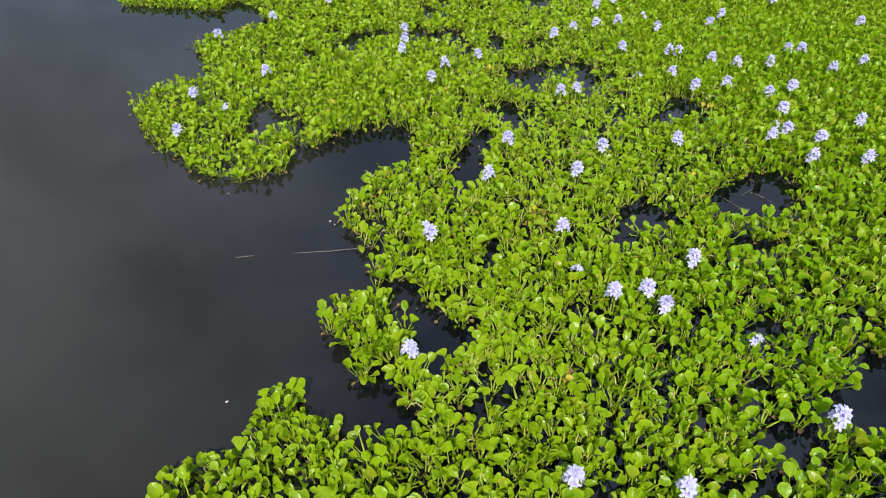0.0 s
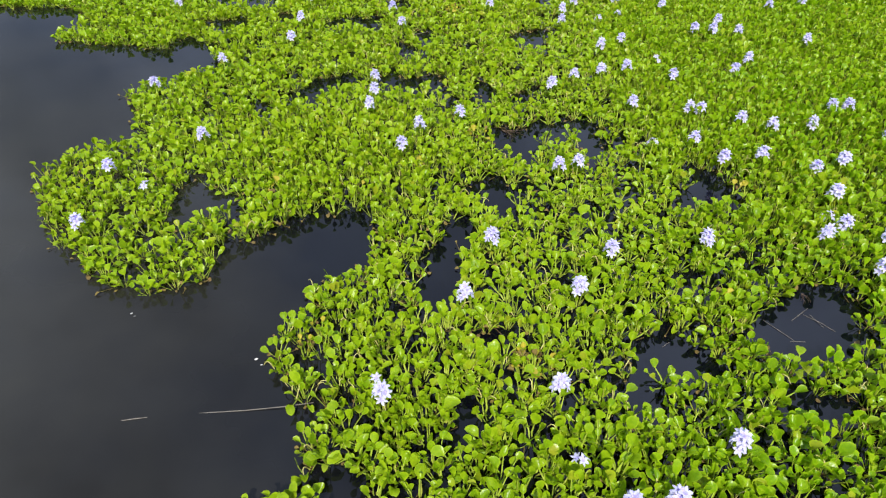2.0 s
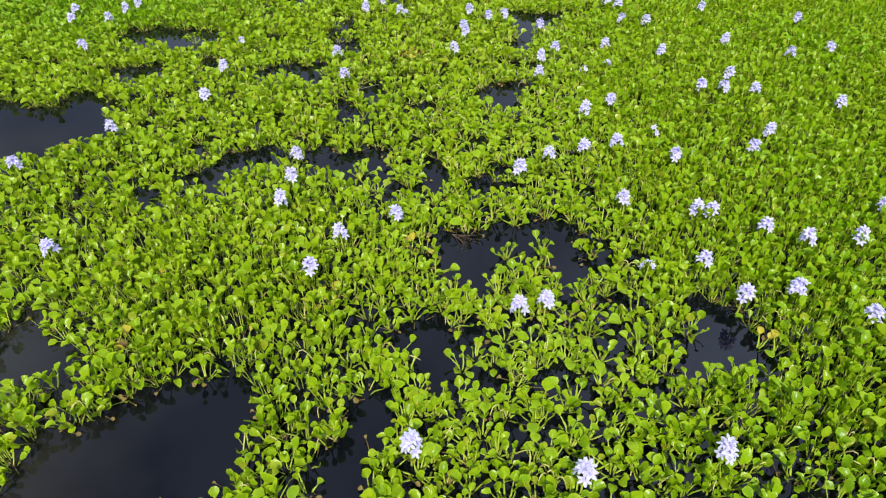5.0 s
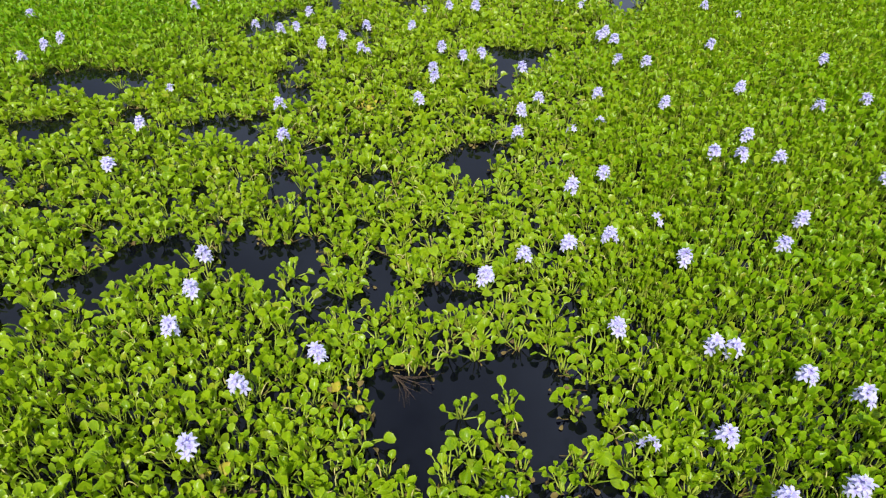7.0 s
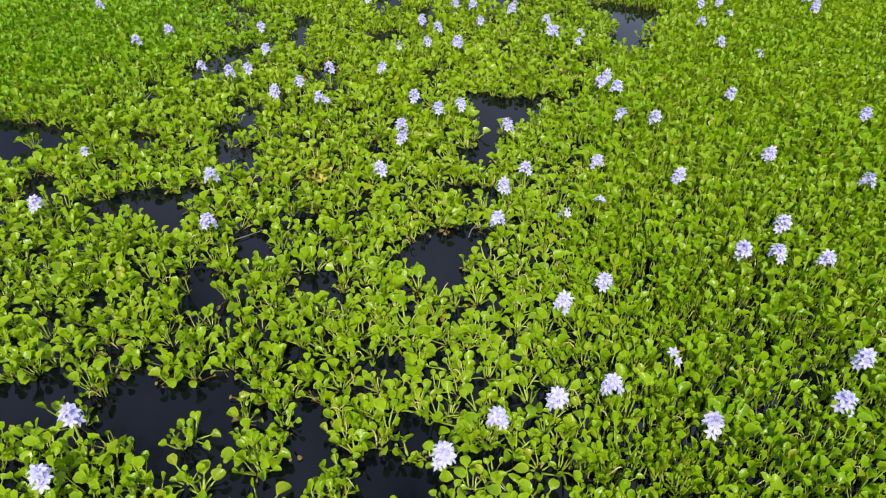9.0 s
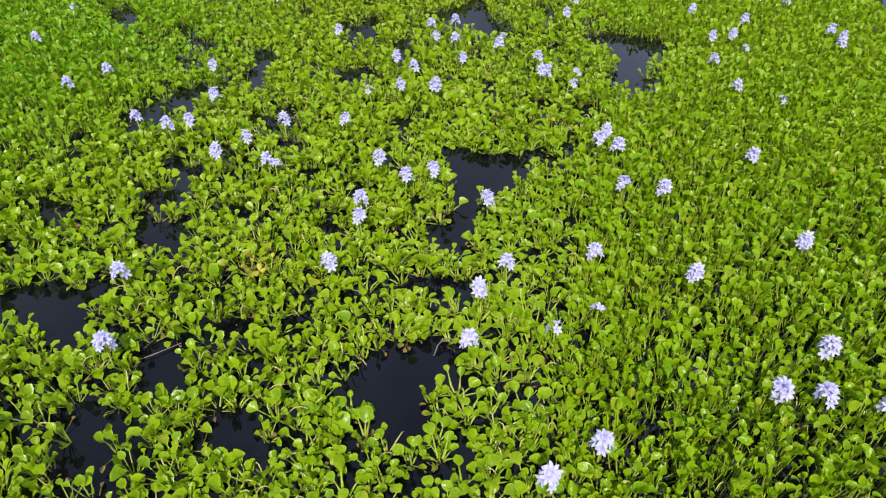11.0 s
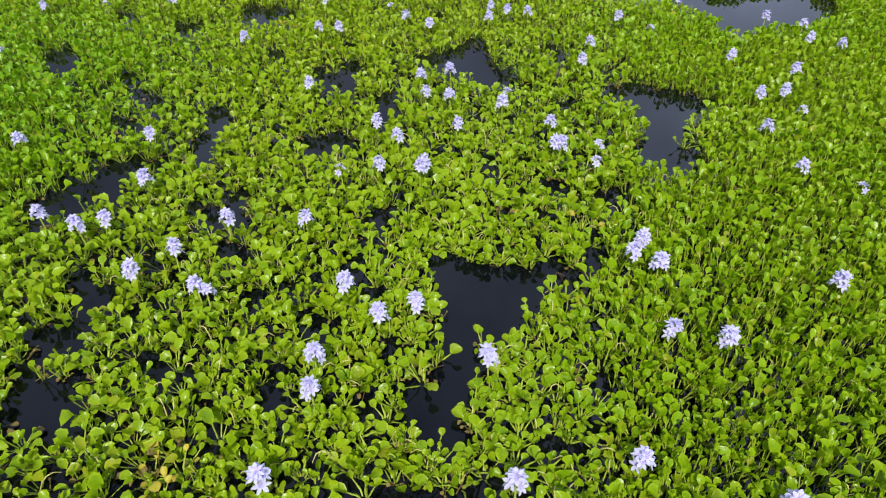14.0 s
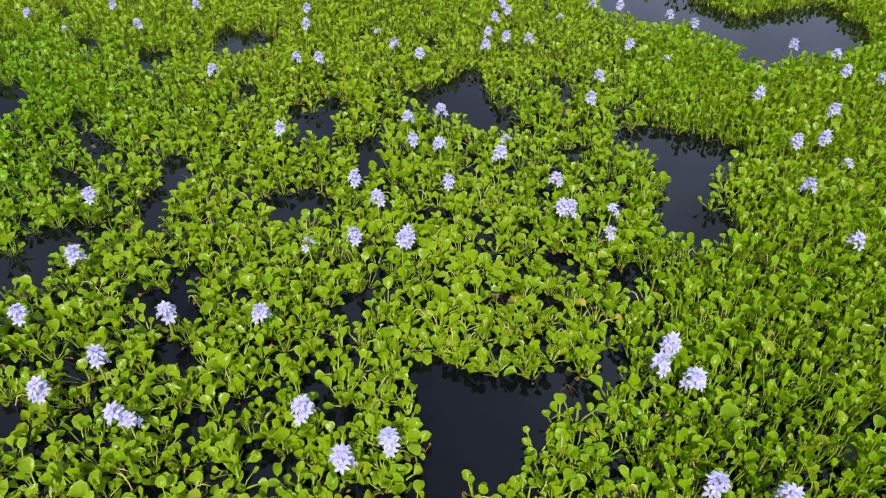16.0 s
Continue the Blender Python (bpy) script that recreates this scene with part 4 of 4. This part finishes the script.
# ---- flower spikes ----
def floret_mesh(seed):
    """Six spreading petals round a short tube; the upper one wears a violet mark with a yellow spot."""
    r = random.Random(seed)
    verts, faces, slots = [], [], []
    for k in range(6):
        q = k * math.pi / 3 + r.uniform(-0.12, 0.12)
        long, wide = r.uniform(0.034, 0.044), r.uniform(0.0076, 0.0104)
        if k == 0:
            wide *= 1.2
        lift, first = r.uniform(0.28, 0.62), len(verts)
        for u, w in ((0.08, 0.25), (0.30, 0.78), (0.56, 1.0), (0.80, 0.70), (1.0, 0.08)):
            for v in (-1, 0, 1):
                d, s = long * u, wide * w * v
                z = 0.010 + long * (lift * u - 0.22 * u * u) + 0.003 * v * v * r.uniform(0.2, 1) + r.uniform(-0.0012, 0.0012)
                verts.append((d * math.cos(q) - s * math.sin(q), d * math.sin(q) + s * math.cos(q), z))
        for i in range(4):
            for j in range(2):
                p = first + 3 * i + j
                faces.append((p, p + 1, p + 4, p + 3))
                slots.append(1 if i == 0 or (k == 0 and i < 2) else 0)
    first = len(verts)      # the spot on the upper petal
    for du, dv in ((0.40, -0.6), (0.40, 0.6), (0.52, 0.6), (0.52, -0.6)):
        verts.append((0.038 * du, 0.0024 * dv, 0.0225))
    faces.append((first, first + 1, first + 2, first + 3))
    slots.append(2)
    tv, tf = tube([(0, 0, -0.006), (0, 0, 0.004), (0, 0, 0.0125)], [0.0018, 0.0022, 0.0042], 5)
    first = len(verts)
    verts += tv
    faces += [tuple(i + first for i in f) for f in tf]
    slots += [0] * len(tf)
    return mesh_of("floret", verts, faces, [PETAL, MARK, EYE_SPOT], slots)


FLORETS = [floret_mesh(s) for s in range(5)]


def flower_spike(seed, count, tall):
    """A green stalk with a head of florets, standing at the origin."""
    r = random.Random(100 + seed)
    spike = new("flower_spike")
    tagged(spike, "pale lilac water hyacinth flower spike on a green stalk" if count > 5 else "small half-open lilac water hyacinth flower spike", "flower", "flowers over the mat")
    lean = (r.uniform(-0.008, 0.008), r.uniform(-0.008, 0.008))
    low, high = (0.180, 0.250) if tall else (0.172, 0.205)
    line = [(lean[0] * s, lean[1] * s, -0.01 + (high + 0.005) * s) for s in (0, 0.3, 0.6, 0.85, 1.0)]
    v, f = tube(line, [0.006, 0.0055, 0.005, 0.004, 0.002], 6)
    part("stalk", mesh_of("stalk", v, f, [PETIOLE]), spike, "pale green stalk")
    for i in range(count):
        s = i / (count - 1)
        z = low + (high - low) * s ** 0.9
        q = 2.4 * i + r.uniform(-0.35, 0.35)
        out = 0.027 - 0.020 * s
        up = 0.42 + 0.85 * s + r.uniform(-0.15, 0.15)
        aim = Vector((math.cos(q) * math.cos(up), math.sin(q) * math.cos(up), math.sin(up)))
        spin = aim.to_track_quat("Z", "X").to_matrix().to_4x4()
        flower = part("floret", FLORETS[r.randrange(5)], spike)
        k = r.uniform(0.88, 1.10) * (1.0 if tall else 0.85)
        flower.matrix_basis = Matrix.Translation((lean[0] * z / high + out * math.cos(q), lean[1] * z / high + out * math.sin(q), z)) @ spin @ pose(0, 0, 0, 0, 0, r.uniform(-30, 30)) @ Matrix.Diagonal((k, k, k, 1))
    return spike


TALL = [flower_spike(s, 9 + s % 2, True) for s in range(7)]
SHORT = [flower_spike(20 + s, 3 + s % 2, False) for s in range(3)]
placed = set()


def flowers_at(grade, places):
    for x, y in places:
        kinds = TALL if grade > 0.9 else SHORT
        k = int(rng.randint(0, len(kinds)))
        m = pose(x, y, 0, rng.uniform(-3, 3), rng.uniform(-3, 3), rng.uniform(0, 360))
        if (grade > 0.9, k) in placed:
            copy_thing(kinds[k], m)
        else:
            placed.add((grade > 0.9, k))
            kinds[k].matrix_basis = m


flowers_at(1.0, [(1.26, 1.56), (0.72, 1.65), (2.21, 1.91), (-0.07, 2.56), (1.59, 2.79), (1.29, 2.96), (1.51, 2.96), (1.94, 3.25), (1.11, 3.67), (0.12, 3.7), (3.91, 4.42), (0.65, 4.46), (1.4, 4.47), (3.46, 4.48), (3.69, 4.78), (1.7, 4.8), (3.27, 4.86), (2.4, 4.88), (3.46, 4.97), (0.89, 5.03), (4.2, 5.05), (3.62, 5.36), (-2.15, 5.45), (3.64, 5.69), (3.95, 5.82), (1.58, 5.93), (2.97, 5.94), (3.31, 5.95), (1.74, 5.96)])
flowers_at(0.66, [(2.03, 2.48), (1.1, 3.22), (0.09, 3.8), (3.41, 5.08), (-1.8, 5.94)])
flowers_at(1.0, [(4.59, 6.2), (-2.2, 6.23), (2.84, 6.25), (5.02, 6.34), (0.27, 6.39), (4, 6.43), (3.65, 6.45), (3.42, 6.6), (-1.51, 6.74), (0.46, 6.75), (4.54, 6.75), (4.36, 6.75), (3.11, 6.81), (3.02, 6.85), (0.83, 6.93), (2.52, 7), (-0.04, 7.22), (5.67, 7.49), (0.02, 7.51), (1.84, 7.52), (3.13, 7.57), (3.81, 7.66), (2.11, 7.69), (2.42, 7.79), (0.01, 7.84), (2.73, 7.86), (-2.28, 7.9), (4.08, 7.92), (5, 8.4), (-1.67, 8.46), (2.59, 8.49), (2.87, 8.63), (4.32, 8.74), (4.05, 8.82), (3.83, 8.85), (3.84, 8.88)])
flowers_at(0.66, [(2.47, 6.26), (3.11, 8.06)])
flowers_at(1.0, [(-1, 9.07), (4.24, 9.14), (2.32, 9.32), (0.32, 9.45), (5.1, 9.59), (5.61, 9.68), (2.42, 9.74), (-0.97, 9.76), (3.75, 9.78), (2.62, 9.94), (3.2, 10.02), (4.56, 10.03), (0.22, 10.04), (1.52, 10.04), (-2.69, 10.53), (1.68, 10.54), (5.73, 10.63), (2.59, 10.67), (3.89, 10.73), (1.67, 10.76), (3.6, 10.78), (2, 11.03), (4.72, 11.11), (2.21, 11.12), (1.82, 11.33), (0.93, 11.35), (3.73, 11.37), (-2.69, 11.4), (-3.15, 11.43), (3.59, 11.46)])
flowers_at(0.66, [(2.81, 9.38), (3.09, 9.52), (-0.91, 10.56), (0.99, 11.31)])
flowers_at(1.0, [(0.48, 11.53), (3.7, 11.61), (0.69, 11.72), (-2.6, 11.78), (-3.25, 11.78), (-2.51, 11.96), (1.5, 12), (-0.02, 12.04), (0.96, 12.04), (0.15, 12.09), (-0.34, 12.19), (5.16, 12.38), (2.29, 12.61), (0.25, 12.62), (2.33, 12.68), (1.99, 12.68), (-3.23, 12.84), (3.43, 12.9), (3.38, 12.9), (-1.25, 12.99), (5.2, 13.03), (2.13, 13.11), (3.43, 13.26), (2.62, 13.27), (-0.96, 13.3), (0.1, 13.32), (6.73, 13.35), (1.96, 13.41)])
flowers_at(0.66, [(5.47, 12.1), (3.66, 12.62), (1.7, 12.66), (3.73, 12.89), (5.68, 13.36)])
flowers_at(1.0, [(6.86, 13.54), (5.44, 13.68), (3.08, 13.7), (5.69, 13.71), (6.85, 13.76), (2.62, 13.86), (2.39, 13.94), (6.05, 14.18), (1.29, 14.23), (-2.1, 14.31), (2.35, 14.34), (2.67, 14.47), (5.56, 14.58), (4.01, 14.6), (6.84, 14.78), (6.61, 14.99), (4.23, 15.08), (6.75, 15.42), (0.45, 15.6), (6.46, 15.72), (1.46, 15.81), (2.51, 15.82), (1.24, 15.83), (4.77, 15.89), (3.22, 16), (2.25, 16.14), (3.73, 16.16), (3.49, 16.24), (3.31, 16.4), (5.67, 16.46), (5.5, 16.78), (1.22, 16.88), (3.46, 16.91), (-2.28, 16.92), (-0.74, 17.05), (3.61, 17.11), (5.03, 17.19), (4.71, 17.26), (3.61, 17.44), (1.18, 17.45)])
flowers_at(1.0, [(-2.23, 17.6), (-0.22, 17.72), (-1.28, 17.8)])
flowers_at(0.66, [(3.16, 13.95), (-2.14, 15.47), (5.02, 15.51), (2.06, 16.61), (4.22, 16.91), (-1.57, 17.02)])

for grade, kinds in ((True, TALL), (False, SHORT)):
    for k, spike in enumerate(kinds):
        if (grade, k) not in placed:
            for o in (*spike.children_recursive, spike):
                bpy.data.objects.remove(o)


# ---- things adrift ----
def straw(points, radius, label):
    v, f = tube(points, [radius * (0.7 if i in (0, len(points) - 1) else 1.0) for i in range(len(points))], 6)
    tagged(new("straw", mesh_of("straw", v, f, [STRAW])), label, "straw", "straws on the water")


straw([(-0.28, 3.79, 0.030), (-0.45, 3.79, 0.010), (-0.66, 3.785, 0.004), (-0.95, 3.79, -0.002)], 0.0028, "long pale dry reed stem floating on dark water")
straw([(-1.22, 3.78, 0.003), (-1.29, 3.775, 0.004), (-1.36, 3.77, 0.0)], 0.003, "short broken reed stem floating on dark water")
straw([(2.58, 4.25, 0.002), (2.63, 4.16, 0.004), (2.69, 4.06, 0.001)], 0.0020, "pale dry straw floating in a pool")
straw([(2.66, 4.055, 0.002), (2.71, 4.05, 0.003), (2.76, 4.045, 0.001)], 0.0015, "short pale straw floating in a pool")
straw([(2.76, 4.23, 0.001), (2.84, 4.28, 0.004), (2.92, 4.33, 0.002)], 0.0020, "pale dry straw floating in a pool")
straw([(2.86, 4.28, 0.001), (2.93, 4.20, 0.004), (2.99, 4.11, 0.001)], 0.0018, "pale dry straw floating in a pool")
straw([(2.90, 4.27, 0.006), (2.915, 4.21, 0.006), (2.93, 4.15, 0.003)], 0.0014, "short pale straw crossing another on the water")
straw([(0.05, 9.45, 0.003), (0.22, 9.46, 0.006), (0.42, 9.47, 0.010), (0.53, 9.52, 0.016), (0.66, 9.60, 0.012)], 0.0036, "bent bleached straw lying on dark water")

straw([(1.85, 4.07, 0.003), (1.88, 4.09, 0.004), (1.91, 4.11, 0.002)], 0.0015, "short pale straw floating in a pool")
straw([(2.13, 9.40, 0.004), (2.155, 9.45, 0.035), (2.19, 9.48, 0.055), (2.24, 9.48, 0.050), (2.31, 9.46, 0.010)], 0.0040, "bleached stalk curling from the mat over a pool")


def root_fan(x, y, aim, spread, count, reach):
    """Dead roots trailing from the rim of the mat, just under and on the water's surface."""
    r = random.Random(int(100 * (x + y)))
    verts, faces = [], []
    for i in range(count):
        q = aim + spread * (i / (count - 1) - 0.5) + r.uniform(-0.06, 0.06)
        long = reach * r.uniform(0.55, 1.0)
        bend = r.uniform(-0.6, 0.6)
        line = [(long * s * math.cos(q + bend * s), long * s * math.sin(q + bend * s), 0.006 + 0.006 * math.sin(3.1 * s)) for s in (0, 0.3, 0.65, 1.0)]
        v, f = tube(line, [0.0014, 0.0011, 0.0008, 0.0004], 4)
        faces += [tuple(k + len(verts) for k in q4) for q4 in f]
        verts += v
    ob = new("root_tuft", mesh_of("root_tuft", verts, faces, [ROOT_PALE]))
    ob.location = (x, y, 0)
    tagged(ob, "thin brown dead roots fanned out on the water", "roots", "roots along the pools")


root_fan(1.24, 6.93, -0.75, 0.7, 15, 0.30)
root_fan(1.22, 5.98, -1.7, 1.2, 9, 0.12)
root_fan(3.15, 11.55, -1.5, 1.3, 10, 0.14)
root_fan(2.95, 4.47, -1.6, 1.4, 9, 0.12)


def scrap(x, y, size):
    """A pale scrap of petal or down afloat."""
    r = random.Random(int(1000 * (x + 3 * y)))
    n = 9
    verts, faces = [(0, 0, 0.004)], []
    for i in range(n):
        q, d = 2 * math.pi * i / n, size * r.uniform(0.45, 1.0)
        verts.append((d * math.cos(q), 0.55 * d * math.sin(q), 0.003 + r.uniform(-0.001, 0.004)))
    for i in range(n):
        faces.append((0, 1 + i, 1 + (i + 1) % n))
    ob = new("petal_scrap", mesh_of("petal_scrap", verts, faces, [DOWN]))
    ob.matrix_basis = pose(x, y, 0, 0, 0, r.uniform(0, 180))
    tagged(ob, "small pale scrap of petal afloat on dark water", "petal", "scraps on the water")


for x, y, size in ((-1.57, 4.64, 0.016), (-1.54, 4.61, 0.010), (-0.67, 4.17, 0.018), (-0.63, 4.12, 0.012), (-1.16, 2.42, 0.012), (1.60, 5.2, 0.010), (0.98, 7.62, 0.012)):
    scrap(x, y, size)
